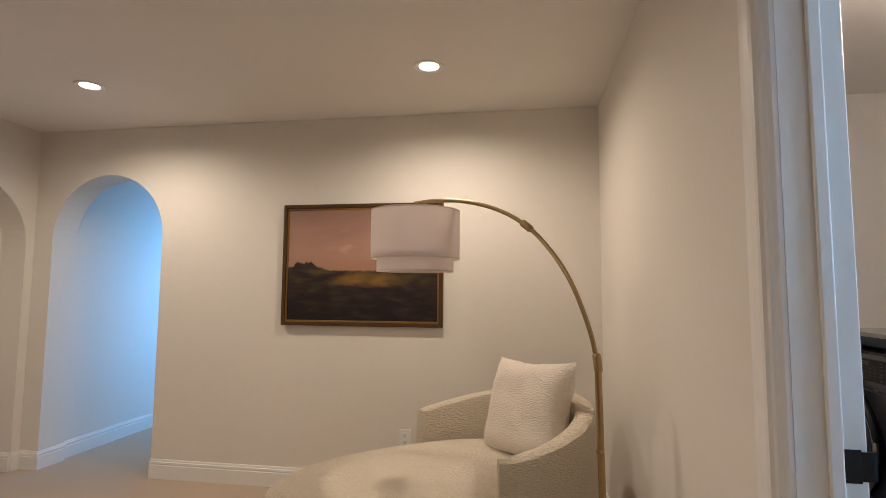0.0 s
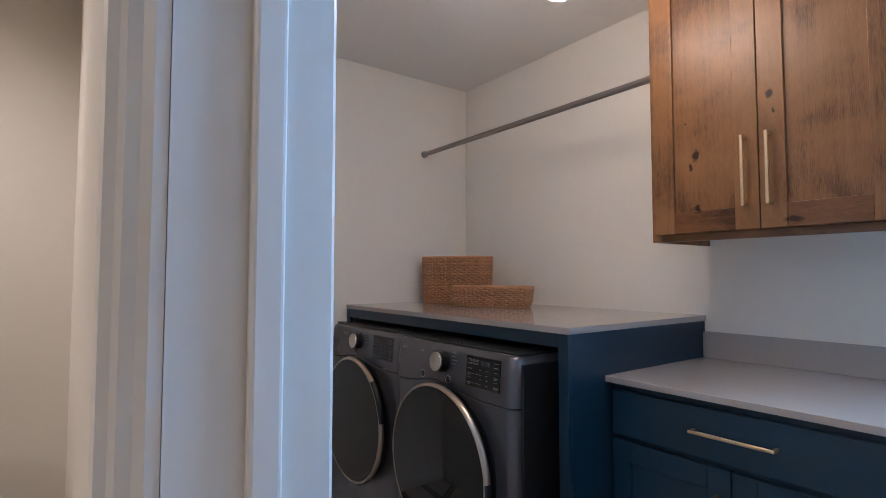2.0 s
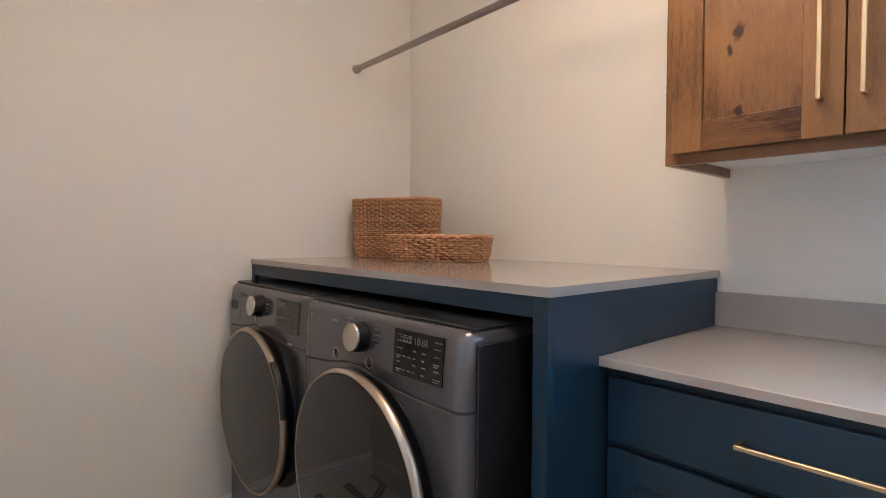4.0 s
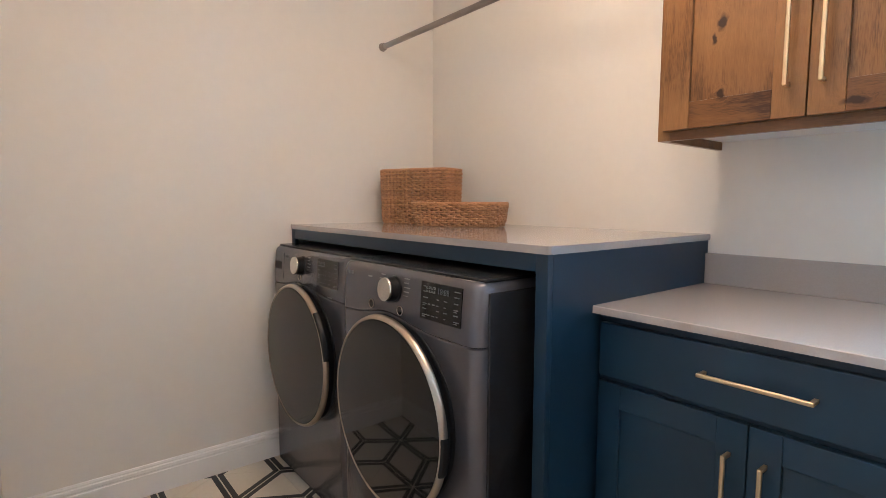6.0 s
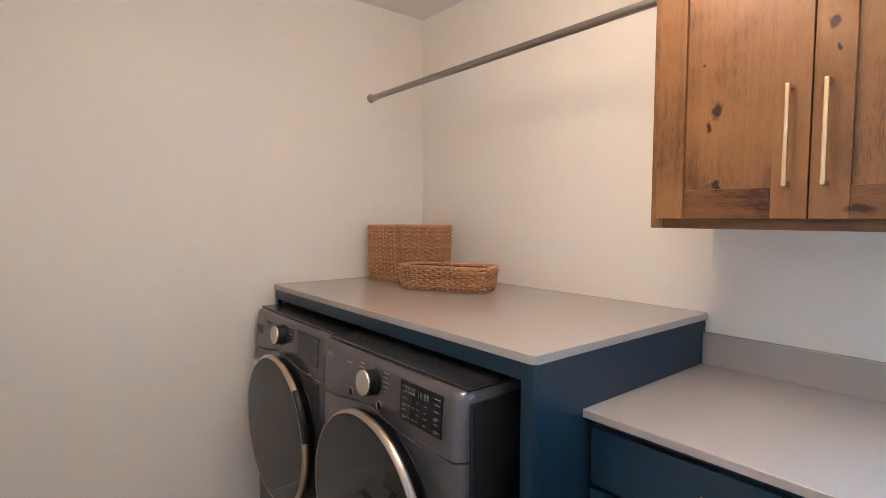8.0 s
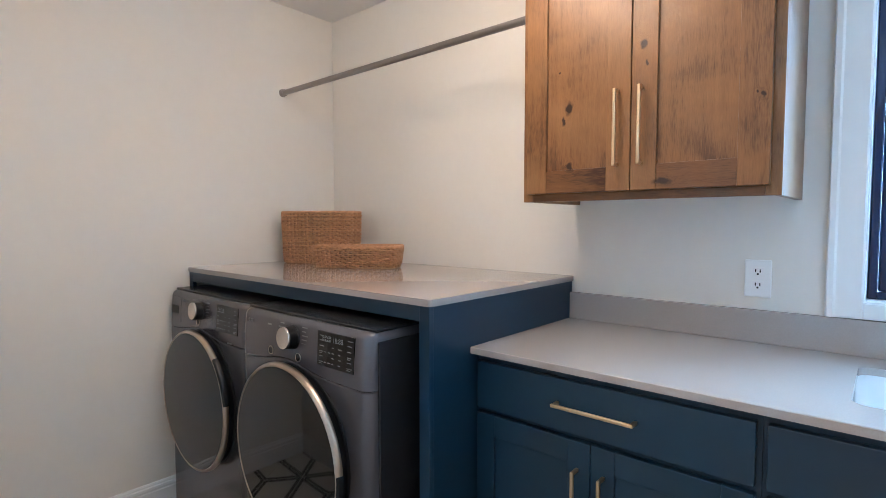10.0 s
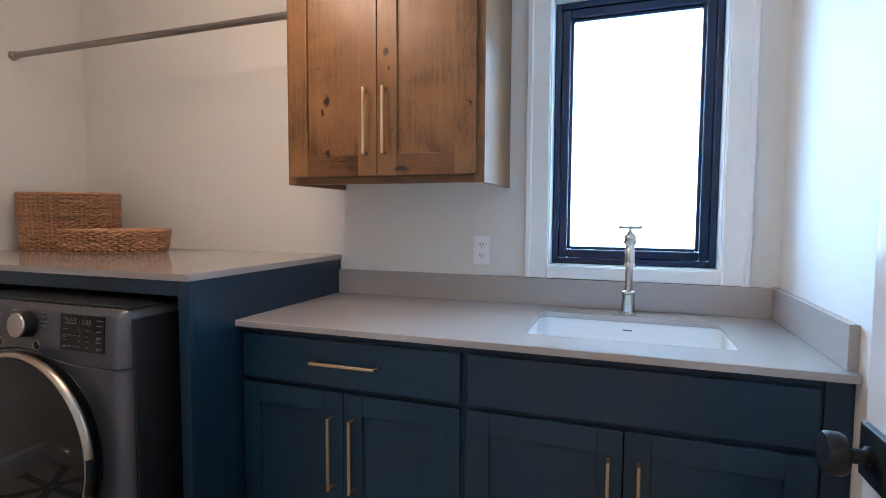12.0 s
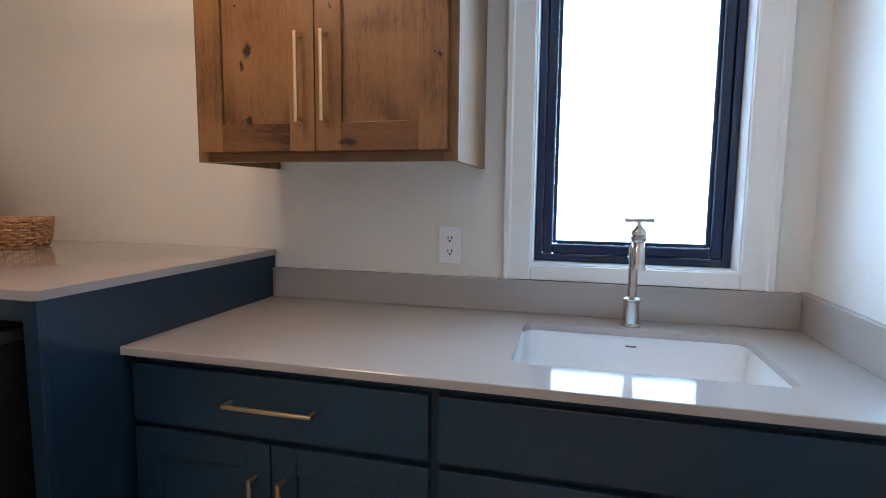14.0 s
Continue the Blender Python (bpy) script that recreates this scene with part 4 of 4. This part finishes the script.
# ---- woven baskets ----
def basket(name, centre, turn, length, depth, height, flare, label, handle=False):
    """Rows of plaited rush wound round an oblong; thick rim; hollow."""
    ob = thing(name, (0, 0, 0), label, "basket")
    ob.matrix_world = Matrix.Translation(centre) @ Matrix.Rotation(radians(turn), 4, "Z")
    rng = random.Random(len(label))

    def path(g, z, n=230):
        ring = rounded(-length / 2 - g, length / 2 + g, -depth / 2 - g, depth / 2 + g, min(0.05, depth / 4), 8)
        pts = [Vector((x, y, z)) for x, y in ring]
        total = [0.0]
        for a, b in zip(pts, pts[1:] + pts[:1]):
            total.append(total[-1] + (b - a).length)
        out = []
        for k in range(n):
            s = total[-1] * k / n
            i = max(j for j in range(len(pts)) if total[j] <= s)
            a, b = pts[i], pts[(i + 1) % len(pts)]
            t = (s - total[i]) / max(1e-6, total[i + 1] - total[i])
            out.append(a.lerp(b, t))
        return out

    def child(nm, bm, lab="", mat=RUSH):
        me = bpy.data.meshes.new(nm)
        bmesh.ops.recalc_face_normals(bm, faces=bm.faces)
        bm.to_mesh(me)
        bm.free()
        me.materials.append(mat)
        me.shade_smooth()
        o = new(nm, me)
        o.parent = ob
        return tagged(o, lab)

    n = 264
    round_ = 2 * (length + depth)
    waves = round(round_ / 0.046)
    rows = int(height / 0.0094)
    for r in range(rows):
        z = 0.007 + r * (height - 0.018) / (rows - 1)
        base = path(flare * r / rows - (0.006 if r == 0 else 0.002 if r == 1 else 0), z, n)
        gap = handle and 0.66 < z / height < 0.84
        pts, radii, slip = [], [], rng.uniform(-0.012, 0.012)
        for k, p in enumerate(base):
            if gap and p.x < -length / 2 + 0.01 and abs(p.y) < 0.034:
                continue
            out = Vector((p.x, p.y, 0)).normalized()
            turn_ = 2 * math.pi * (k / n * waves + 0.5 * (r % 2) + 0.25 + slip)
            wave = math.sin(turn_)
            pts.append((k, p + out * (0.0058 * wave + rng.uniform(-0.0008, 0.0008)) + Vector((0, 0, rng.uniform(-0.0016, 0.0016))), 0.0042 + 0.0012 * wave + rng.uniform(-0.0006, 0.0006)))
        cut = next((i for i in range(1, len(pts)) if pts[i][0] - pts[i - 1][0] > 1), 0)
        pts = pts[cut:] + pts[:cut]
        child("strand", tube([q for _, q, _ in pts], [q for _, _, q in pts], 6, not gap))
    for k, p in enumerate(path(0.001, 0.004, 2 * waves)):
        out = Vector((p.x, p.y, 0)).normalized()
        child("stake", tube([p, p + out * flare * 0.5 + Vector((0, 0, height * 0.5)), p + out * flare + Vector((0, 0, height - 0.008))], 0.0036, 6))
    rim = path(flare, height - 0.005, n)
    for s in (0, 1):
        child("rim", tube([p + Vector((p.x, p.y, 0)).normalized() * 0.0035 * math.cos(0.75 * k + math.pi * s) + Vector((0, 0, 0.003 * math.sin(0.75 * k + math.pi * s))) for k, p in enumerate(rim)], 0.0046, 7, True), "thick plaited rim")
    floor_ = prism(rounded(-length / 2, length / 2, -depth / 2, depth / 2, min(0.05, depth / 4), 6), Matrix.Translation((0, 0, 0.001)), 0.006)
    child("base", floor_)
    # dark sheet behind the strands: shade between them put in as colour
    gap_sheet = [[(x, y, z) for x, y in rounded(-length / 2 + 0.008 - g, length / 2 - 0.008 + g, -depth / 2 + 0.008 - g, depth / 2 - 0.008 + g, min(0.05, depth / 4), 8)] for z, g in ((0.007, 0), (height - 0.01, flare))]
    child("inner_wall", loft(gap_sheet, cap=False), "", RUSH_SHADE)
    return ob


basket("tall_basket", (2.532, 3.203, 1.0795), 110 + 180, 0.372, 0.17, 0.262, 0.006, "tall brown woven rush basket with a cut-out grip on the counter", True)
basket("low_basket", (2.480, 2.850, 1.0795), 118.6 + 180, 0.375, 0.15, 0.103, 0.010, "low brown woven rush tray basket on the grey counter")

# ---- ceiling lights ----
CX, CY = 1.832, 1.873
fixture = thing("ceiling_light", (CX, CY, TOP), "brass ceiling light with four lit opal glass globes", "ceiling light")
part("canopy", lathe(((0.0, 0.0), (0.065, 0.0), (0.065, -0.012), (0.055, -0.022), (0.018, -0.028), (0.012, -0.05), (0.012, -0.13), (0.022, -0.14), (0.022, -0.165), (0.0, -0.17)), Matrix.Translation((CX, CY, TOP)), 32, cap=False), BRASS, fixture, smooth=True)
for sx, sy in ((-1, 1), (1, 1), (1, -1), (-1, -1)):
    gx, gy, gz = CX + sx * 0.156, CY + sy * 0.092, 2.20
    arm = part("arm", tube(bezier([(CX + sx * 0.015, CY + sy * 0.012, TOP - 0.152), (CX + sx * 0.055, CY + sy * 0.04, TOP - 0.170), (CX + sx * 0.082, CY + sy * 0.062, TOP - 0.165), (CX + sx * 0.098, CY + sy * 0.074, TOP - 0.178)], 6), 0.0055, 10), BRASS, fixture, "curved brass arm", smooth=True)
    d = Vector((gx - CX, gy - CY, -0.02)).normalized()
    q = d.to_track_quat("Z", "Y").to_matrix().to_4x4()
    part("cup", lathe(((0.006, -0.106), (0.020, -0.100), (0.026, -0.088), (0.030, -0.072), (0.024, -0.070)), Matrix.Translation((gx, gy, gz)) @ q, 24), BRASS, arm, "brass cup", smooth=True)
    ball = bmesh.new()
    bmesh.ops.create_uvsphere(ball, u_segments=32, v_segments=20, radius=0.077)
    ball.transform(Matrix.Translation((gx, gy, gz)))
    part("globe", ball, GLOBE, fixture, "lit white opal glass globe", smooth=True)


def downlight(x, y):
    ob = thing("downlight", (x, y, TOP), "white recessed ceiling downlight, lit", "downlight", "hall downlights")
    part("trim_ring", lathe(((0.052, 0.0), (0.078, 0.0), (0.076, -0.005), (0.066, -0.007), (0.052, -0.003)), Matrix.Translation((x, y, TOP)), 40, cap=False), TRIM, ob, smooth=True)
    part("lens", lathe(((0.0, -0.0015), (0.051, -0.0015), (0.051, 0.0)), Matrix.Translation((x, y, TOP)), 32, cap=False), CANLENS, ob, "bright lens")
    lamp("downlight_lamp", "SPOT", look((x, y, TOP - 0.02), (x, y + 0.001, 0)), 45, WARM, radius=0.035, cone=168)


downlight(-0.178, 2.740)
downlight(-2.147, 2.720)
# unseen downlight, added to brighten the doorway end of the hall
downlight(-1.150, 0.720)

# ---- hall: picture ----
picture = thing("framed_picture", (-0.745, Y1, 1.038), "dark landscape painting in a gilt brown wooden frame", "picture")
PX0, PX1, PZ0, PZ1 = -1.285, -0.205, 1.038, 1.836
for nm, x0, x1, z0, z1 in (("frame_side", PX0, PX0 + 0.026, PZ0, PZ1), ("frame_side", PX1 - 0.026, PX1, PZ0, PZ1), ("frame_rail", PX0 + 0.0262, PX1 - 0.0262, PZ0, PZ0 + 0.026), ("frame_rail", PX0 + 0.0262, PX1 - 0.0262, PZ1 - 0.026, PZ1)):
    part(nm, box(x0, x1, Y1 - 0.036, Y1 - 0.0005, z0, z1, 0.006), FRAMEWOOD, picture)
INNER = material("gilt_slip", (0.36, 0.20, 0.06), 0.35, 0.5)
for x0, x1, z0, z1 in ((PX0 + 0.0265, PX0 + 0.036, PZ0 + 0.0265, PZ1 - 0.0265), (PX1 - 0.036, PX1 - 0.0265, PZ0 + 0.0265, PZ1 - 0.0265), (PX0 + 0.0365, PX1 - 0.0365, PZ0 + 0.0265, PZ0 + 0.036), (PX0 + 0.0365, PX1 - 0.0365, PZ1 - 0.036, PZ1 - 0.0265)):
    part("slip", box(x0, x1, Y1 - 0.028, Y1 - 0.001, z0, z1, 0.002), INNER, picture, "thin gilt slip")

ART = bpy.data.materials.new("oil_landscape")
ART.use_nodes = True
n, l = ART.node_tree.nodes, ART.node_tree.links
co = n.new("ShaderNodeTexCoord")
sep = n.new("ShaderNodeSeparateXYZ")
l.new(co.outputs["Generated"], sep.inputs[0])


def art_noise(sx, sz, detail, seed):
    mp = n.new("ShaderNodeMapping")
    mp.inputs["Scale"].default_value, mp.inputs["Location"].default_value = (sx, 1, sz), (seed, seed, seed)
    l.new(co.outputs["Generated"], mp.inputs["Vector"])
    t = n.new("ShaderNodeTexNoise")
    t.inputs["Scale"].default_value, t.inputs["Detail"].default_value = 1.0, detail
    l.new(mp.outputs[0], t.inputs["Vector"])
    return t.outputs["Fac"]


def art_math(op, a, b, c=None):
    m = n.new("ShaderNodeMath")
    m.operation = op
    for k, v in enumerate((a, b, c)):
        if v is not None:
            if isinstance(v, (int, float)):
                m.inputs[k].default_value = v
            else:
                l.new(v, m.inputs[k])
    return m.outputs[0]


def art_ramp(fac, *stops):
    r = n.new("ShaderNodeValToRGB")
    for k, (at, col) in enumerate(stops):
        e = r.color_ramp.elements[k] if k < 2 else r.color_ramp.elements.new(at)
        e.position, e.color = at, (*col, 1)
    l.new(fac, r.inputs["Fac"])
    return r.outputs["Color"]


def art_mix(fac, a, b):
    m = n.new("ShaderNodeMix")
    m.data_type = "RGBA"
    l.new(fac, m.inputs[0])
    l.new(a, m.inputs[6])
    l.new(b, m.inputs[7])
    return m.outputs[2]


height = sep.outputs["Z"]
haze = art_math("ADD", height, art_math("MULTIPLY", art_math("SUBTRACT", art_noise(4, 9, 6, 3), 0.5), 0.35))
sky_paint = art_ramp(haze, (0.45, (0.40, 0.215, 0.145)), (0.98, (0.29, 0.165, 0.125)), (0.62, (0.43, 0.25, 0.185)), (0.80, (0.36, 0.21, 0.16)))
cloud = art_math("MULTIPLY", art_math("GREATER_THAN", height, 0.55), art_math("MULTIPLY", art_math("SMOOTH_MIN", art_math("MAXIMUM", art_math("SUBTRACT", art_noise(7, 10, 8, 8), 0.56), 0.0), 0.2, 0.05), 4.0))
near_cloud = art_math("MAXIMUM", art_math("SUBTRACT", 1.0, art_math("MULTIPLY", art_math("ABSOLUTE", art_math("SUBTRACT", sep.outputs["X"], 0.45), 0), 4.5)), 0.0)
sky_paint = art_mix(art_math("MULTIPLY", cloud, near_cloud), sky_paint, art_ramp(height, (0.0, (0.62, 0.43, 0.30)), (1.0, (0.62, 0.43, 0.30))))
land = art_ramp(art_math("ADD", art_math("MULTIPLY", art_noise(7, 17, 9, 1), 0.75), art_math("MULTIPLY", height, 0.32)), (0.38, (0.008, 0.005, 0.006)), (0.66, (0.095, 0.062, 0.022)), (0.47, (0.026, 0.013, 0.012)), (0.56, (0.040, 0.032, 0.014)))
dx = art_math("MULTIPLY", art_math("SUBTRACT", sep.outputs["X"], 0.56), 3.2)
dz = art_math("MULTIPLY", art_math("SUBTRACT", art_math("ADD", height, art_math("MULTIPLY", art_math("SUBTRACT", art_noise(5, 8, 5, 5), 0.5), 0.12)), 0.365), 13.0)
patch = art_math("MAXIMUM", art_math("SUBTRACT", 1.0, art_math("ADD", art_math("MULTIPLY", dx, dx), art_math("MULTIPLY", dz, dz))), 0.0)
land = art_mix(art_math("MULTIPLY", patch, 0.8), land, art_ramp(art_noise(6, 12, 5, 9), (0.35, (0.13, 0.085, 0.018)), (0.65, (0.36, 0.18, 0.045))))
bush = art_math("MULTIPLY", art_math("MAXIMUM", art_math("SUBTRACT", 1.0, art_math("MULTIPLY", art_math("ABSOLUTE", art_math("SUBTRACT", sep.outputs["X"], 0.12), 0), 6.0)), 0.0), 0.09)
line = art_math("ADD", art_math("ADD", 0.435, bush), art_math("MULTIPLY", art_math("SUBTRACT", art_noise(22, 3, 7, 2), 0.5), art_math("ADD", art_math("MULTIPLY", bush, 1.6), 0.025)))
above = art_math("MULTIPLY", art_math("SUBTRACT", height, line), 60.0)
clampn = n.new("ShaderNodeClamp")
l.new(above, clampn.inputs[0])
final = art_mix(clampn.outputs[0], land, sky_paint)
l.new(final, n["Principled BSDF"].inputs["Base Color"])
n["Principled BSDF"].inputs["Roughness"].default_value = 0.45
bp = n.new("ShaderNodeBump")
bp.inputs["Strength"].default_value, bp.inputs["Distance"].default_value = 0.25, 0.003
l.new(art_noise(60, 45, 5, 4), bp.inputs["Height"])
l.new(bp.outputs[0], n["Principled BSDF"].inputs["Normal"])
part("canvas", box(PX0 + 0.0365, PX1 - 0.0365, Y1 - 0.022, Y1 - 0.001, PZ0 + 0.0365, PZ1 - 0.0365), ART, picture, "dusky landscape painted in oils")

# ---- hall: arc lamp ----
lamp_t = thing("arc_floor_lamp", (0.572, 2.115, 0), "antique brass arc floor lamp with a two-tier white drum shade", "floor lamp")
SHX, SHY = -0.192, 2.521
part("base", lathe(((0.0, 0.0), (0.14, 0.0), (0.14, 0.018), (0.132, 0.024), (0.02, 0.030), (0.016, 0.06), (0.0, 0.06)), Matrix.Translation((0.572, 2.115, 0.0005)), 40, cap=False), LAMPBRASS, lamp_t, smooth=True)
part("pole", tube([(0.572, 2.115, 0.03), (0.556, 2.129, 1.029)], 0.0125, 16), LAMPBRASS, lamp_t, smooth=True)
part("arc", tube(bezier([(0.556, 2.129, 0.999), (0.536, 2.147, 1.119), (0.480, 2.196, 1.290), (0.407, 2.255, 1.423), (0.310, 2.324, 1.536), (0.185, 2.387, 1.616), (0.044, 2.442, 1.661), (-0.089, 2.489, 1.676), (SHX - 0.004, SHY, 1.672)], 10), 0.0088, 14), LAMPBRASS, lamp_t, smooth=True)
for a, b in (((0.558, 2.123, 0.985), (0.552, 2.127, 1.05)), ((0.331, 2.310, 1.517), (0.293, 2.335, 1.551))):
    part("joint", tube([a, Vector(a).lerp(Vector(b), 0.12), Vector(a).lerp(Vector(b), 0.88), b], [0.0125, 0.0155, 0.0155, 0.0125], 16), LAMPBRASS, lamp_t, "brass joint sleeve", smooth=True)
part("knob", tube([(0.566, 2.119, 0.72), (0.548, 2.095, 0.72)], 0.008, 10), LAMPBRASS, lamp_t)
part("drop_stem", tube([(SHX, SHY, 1.675), (SHX, SHY, 1.587)], 0.006, 10), LAMPBRASS, lamp_t)


def drum(nm, r, z0, z1, lab):
    sh = part(nm, lathe(((r, z0), (r + 0.001, (z0 + z1) / 2), (r, z1), (r - 0.003, z1), (r - 0.002, (z0 + z1) / 2), (r - 0.003, z0), (r, z0)), Matrix.Translation((SHX, SHY, 0)), 72, cap=False), SHADECLOTH, lamp_t, lab, smooth=True)
    for z in (z0, z1):
        part("edge_band", lathe(((r + 0.0012, z - 0.003), (r + 0.0018, z), (r + 0.0012, z + 0.003), (r - 0.0035, z + 0.003), (r - 0.0035, z - 0.003), (r + 0.0012, z - 0.003)), Matrix.Translation((SHX, SHY, 0)), 72, cap=False), LINEN, sh)


drum("outer_shade", 0.203, 1.414, 1.631, "white drum shade")
drum("inner_shade", 0.175, 1.358, 1.489, "white inner drum shade")
spider = bmesh.new()
for k in range(3):
    a = radians(120 * k + 20)
    tube([(SHX, SHY, 1.612), (SHX + 0.201 * math.cos(a), SHY + 0.201 * math.sin(a), 1.627)], 0.0025, 6, bm=spider)
part("spider", spider, LAMPBRASS, lamp_t)
bulb = bmesh.new()
bmesh.ops.create_uvsphere(bulb, u_segments=16, v_segments=12, radius=0.032)
bulb.transform(Matrix.Translation((SHX, SHY, 1.53)))
part("bulb", bulb, PORCELAIN, lamp_t, smooth=True)

# ---- hall: lounge chair ----
CCX, CCY, CR = 0.105, 2.640, 0.505
FACE = math.atan2(-0.515, -0.857)
chair = thing("lounge_chair", (CCX, CCY, 0), "oatmeal boucle barrel chaise chair", "armchair")
rings = []
n_arc = 44
for k in range(n_arc + 1):
    u = k / n_arc
    a = FACE + math.pi - radians(109) + radians(218) * u
    rise = math.sin(math.pi * u) ** 1.3
    zt = 0.645 + 0.135 * rise
    ends = min(1.0, min(u, 1 - u) * 14 + 0.55)
    ro, ri = CR, CR - 0.095
    mid = (ro + ri) / 2
    half = (ro - ri) / 2 * ends
    prof = [(mid - half, 0.10), (mid + half, 0.10), (mid + half + 0.006, 0.35), (mid + half, zt - 0.035), (mid + half * 0.82, zt - 0.010), (mid + half * 0.4, zt), (mid - half * 0.4, zt), (mid - half * 0.82, zt - 0.010), (mid - half, zt - 0.035), (mid - half, 0.35)]
    rings.append([(CCX + r * math.cos(a), CCY + r * math.sin(a), z) for r, z in prof])
part("back", loft(rings), BOUCLE, chair, "curved boucle back and arms", smooth=True)


def pad(z_levels, grow):
    out = []
    for z, g in zip(z_levels, grow):
        ring = []
        for k in range(64):
            a = 2 * math.pi * k / 64
            ca, sa = math.cos(a), math.sin(a)
            fwd = ca * (0.40 if ca < 0 else 0.95)
            side = sa * (0.40 + 0.045 * max(0, ca))
            fwd, side = fwd * g, side * g
            ring.append((CCX + fwd * math.cos(FACE) - side * math.sin(FACE), CCY + fwd * math.sin(FACE) + side * math.cos(FACE), z + 0.0))
        out.append(ring)
    return loft(out)


part("seat", pad((0.30, 0.315, 0.36, 0.42, 0.465, 0.490, 0.503, 0.508), (0.965, 0.99, 1.0, 1.0, 0.985, 0.94, 0.80, 0.40)), BOUCLE, chair, "deep rounded seat cushion", smooth=True)
part("plinth", pad((0.03, 0.04, 0.28, 0.298), (0.93, 0.95, 0.975, 0.96)), BOUCLE, chair, smooth=True)
part("swivel_base", lathe(((0.0, 0.0), (0.28, 0.0), (0.28, 0.03), (0.0, 0.03)), Matrix.Translation((CCX, CCY, 0)), 32, cap=False), BLACK, chair)

pm = Matrix.Translation((0.310, 2.735, 0.712)) @ Matrix.Rotation(FACE + math.pi / 2 + 0.12, 4, "Z") @ Matrix.Rotation(radians(-4), 4, "Y") @ Matrix.Rotation(radians(-16), 4, "X")
cushion = bmesh.new()
N = 26
grid = {}
for side in (1, -1):
    for i in range(N + 1):
        for j in range(N + 1):
            u, v = 2 * i / N - 1, 2 * j / N - 1
            e = max(0.0, (1 - u ** 4) * (1 - v ** 4)) ** 0.55
            pinch = 1 - 0.24 * (1 - abs(u * v)) * (abs(u) ** 3 + abs(v) ** 3) / 2
            wob = 0.012 * noise.noise(Vector((u * 2.2, v * 2.2, 3.1 + side))) + 0.009 * max(0.0, u - 0.2) * math.sin(9 * v + 3 * u) + 0.004 * noise.noise(Vector((u * 6, v * 6, side)))
            edge = i in (0, N) or j in (0, N)
            if edge and side == -1:
                grid[side, i, j] = grid[1, i, j]
                continue
            grid[side, i, j] = cushion.verts.new(pm @ Vector((0.285 * u * pinch, side * (0.085 * e + (0 if edge else wob * e)), 0.240 * v * pinch + (0.006 * noise.noise(Vector((u * 5, v * 5, 9)))))))
    for i in range(N):
        for j in range(N):
            q = [grid[side, i, j], grid[side, i + 1, j], grid[side, i + 1, j + 1], grid[side, i, j + 1]]
            cushion.faces.new(q if side == 1 else q[::-1])
tagged(part("throw_pillow", cushion, LINEN, smooth=True), "square pale textured throw pillow on the chair", "pillow")

# ---- laundry floor: hexagon tiles with black spokes ----
floor_base = setting("floor", box(0.8305, X1 + 0.001, Y0 - 0.001, Y1 + 0.001, -0.05, -0.0045), GROUT, "ivory hexagon tile floor with black spoke bands", "floor")
floor_base["kind"] = "structure"
SIDE = 0.265


def hexagon(cx, cy):
    bm = bmesh.new()
    h, d0, d1, d2 = SIDE * math.cos(radians(30)) - 0.001, 0.0, 0.0028, 0.0245
    def flat(points, index):
        f = bm.faces.new([bm.verts.new((cx + p.x, cy + p.y, 0)) for p in points])
        f.material_index = index
    for k in range(6):
        bis = Vector((math.cos(radians(60 * k)), math.sin(radians(60 * k))))
        spokes = [Vector((math.cos(radians(60 * k + s)), math.sin(radians(60 * k + s)))) for s in (-30, 30)]
        def line(d, u):
            return 2 * d * bis, 2 * d * bis + u * (h - 2 * d) / math.cos(radians(30))
        for u in spokes:
            for a, b, i in ((d0, d1, 0), (d1, d2, 1)):
                p, q = line(a, u), line(b, u)
                flat([p[0], p[1], q[1], q[0]] if a else [p[0], p[1], q[1], q[0]], i)
        p, q = line(d2, spokes[0]), line(d2, spokes[1])
        flat([p[0], p[1], q[1]], 0)
    bmesh.ops.remove_doubles(bm, verts=bm.verts, dist=1e-5)
    bmesh.ops.recalc_face_normals(bm, faces=bm.faces)
    rim = bmesh.ops.extrude_face_region(bm, geom=list(bm.faces))
    low = [v for v in rim["geom"] if isinstance(v, bmesh.types.BMVert)]
    bmesh.ops.translate(bm, verts=low, vec=(0, 0, -0.004))
    for co_, no in (((0.8305, 0, 0), (-1, 0, 0)), ((X1, 0, 0), (1, 0, 0)), ((0, Y0, 0), (0, -1, 0)), ((0, Y1, 0), (0, 1, 0))):
        bmesh.ops.bisect_plane(bm, geom=list(bm.verts) + list(bm.edges) + list(bm.faces), plane_co=co_, plane_no=no, clear_outer=True)
    return bm


for row in range(-9, 3):
    for col in range(-4, 6):
        cx = 1.600 + (col + 0.5 * (row % 2)) * SIDE * math.sqrt(3)
        cy = 3.170 + row * 1.5 * SIDE
        if not (0.83 - SIDE < cx < X1 + SIDE and Y0 - SIDE < cy < Y1 + SIDE):
            continue
        bm = hexagon(cx, cy)
        if not bm.faces:
            bm.free()
            continue
        t = part("tile", bm, TILE, floor_base)
        t.data.materials.append(TILEBLACK)
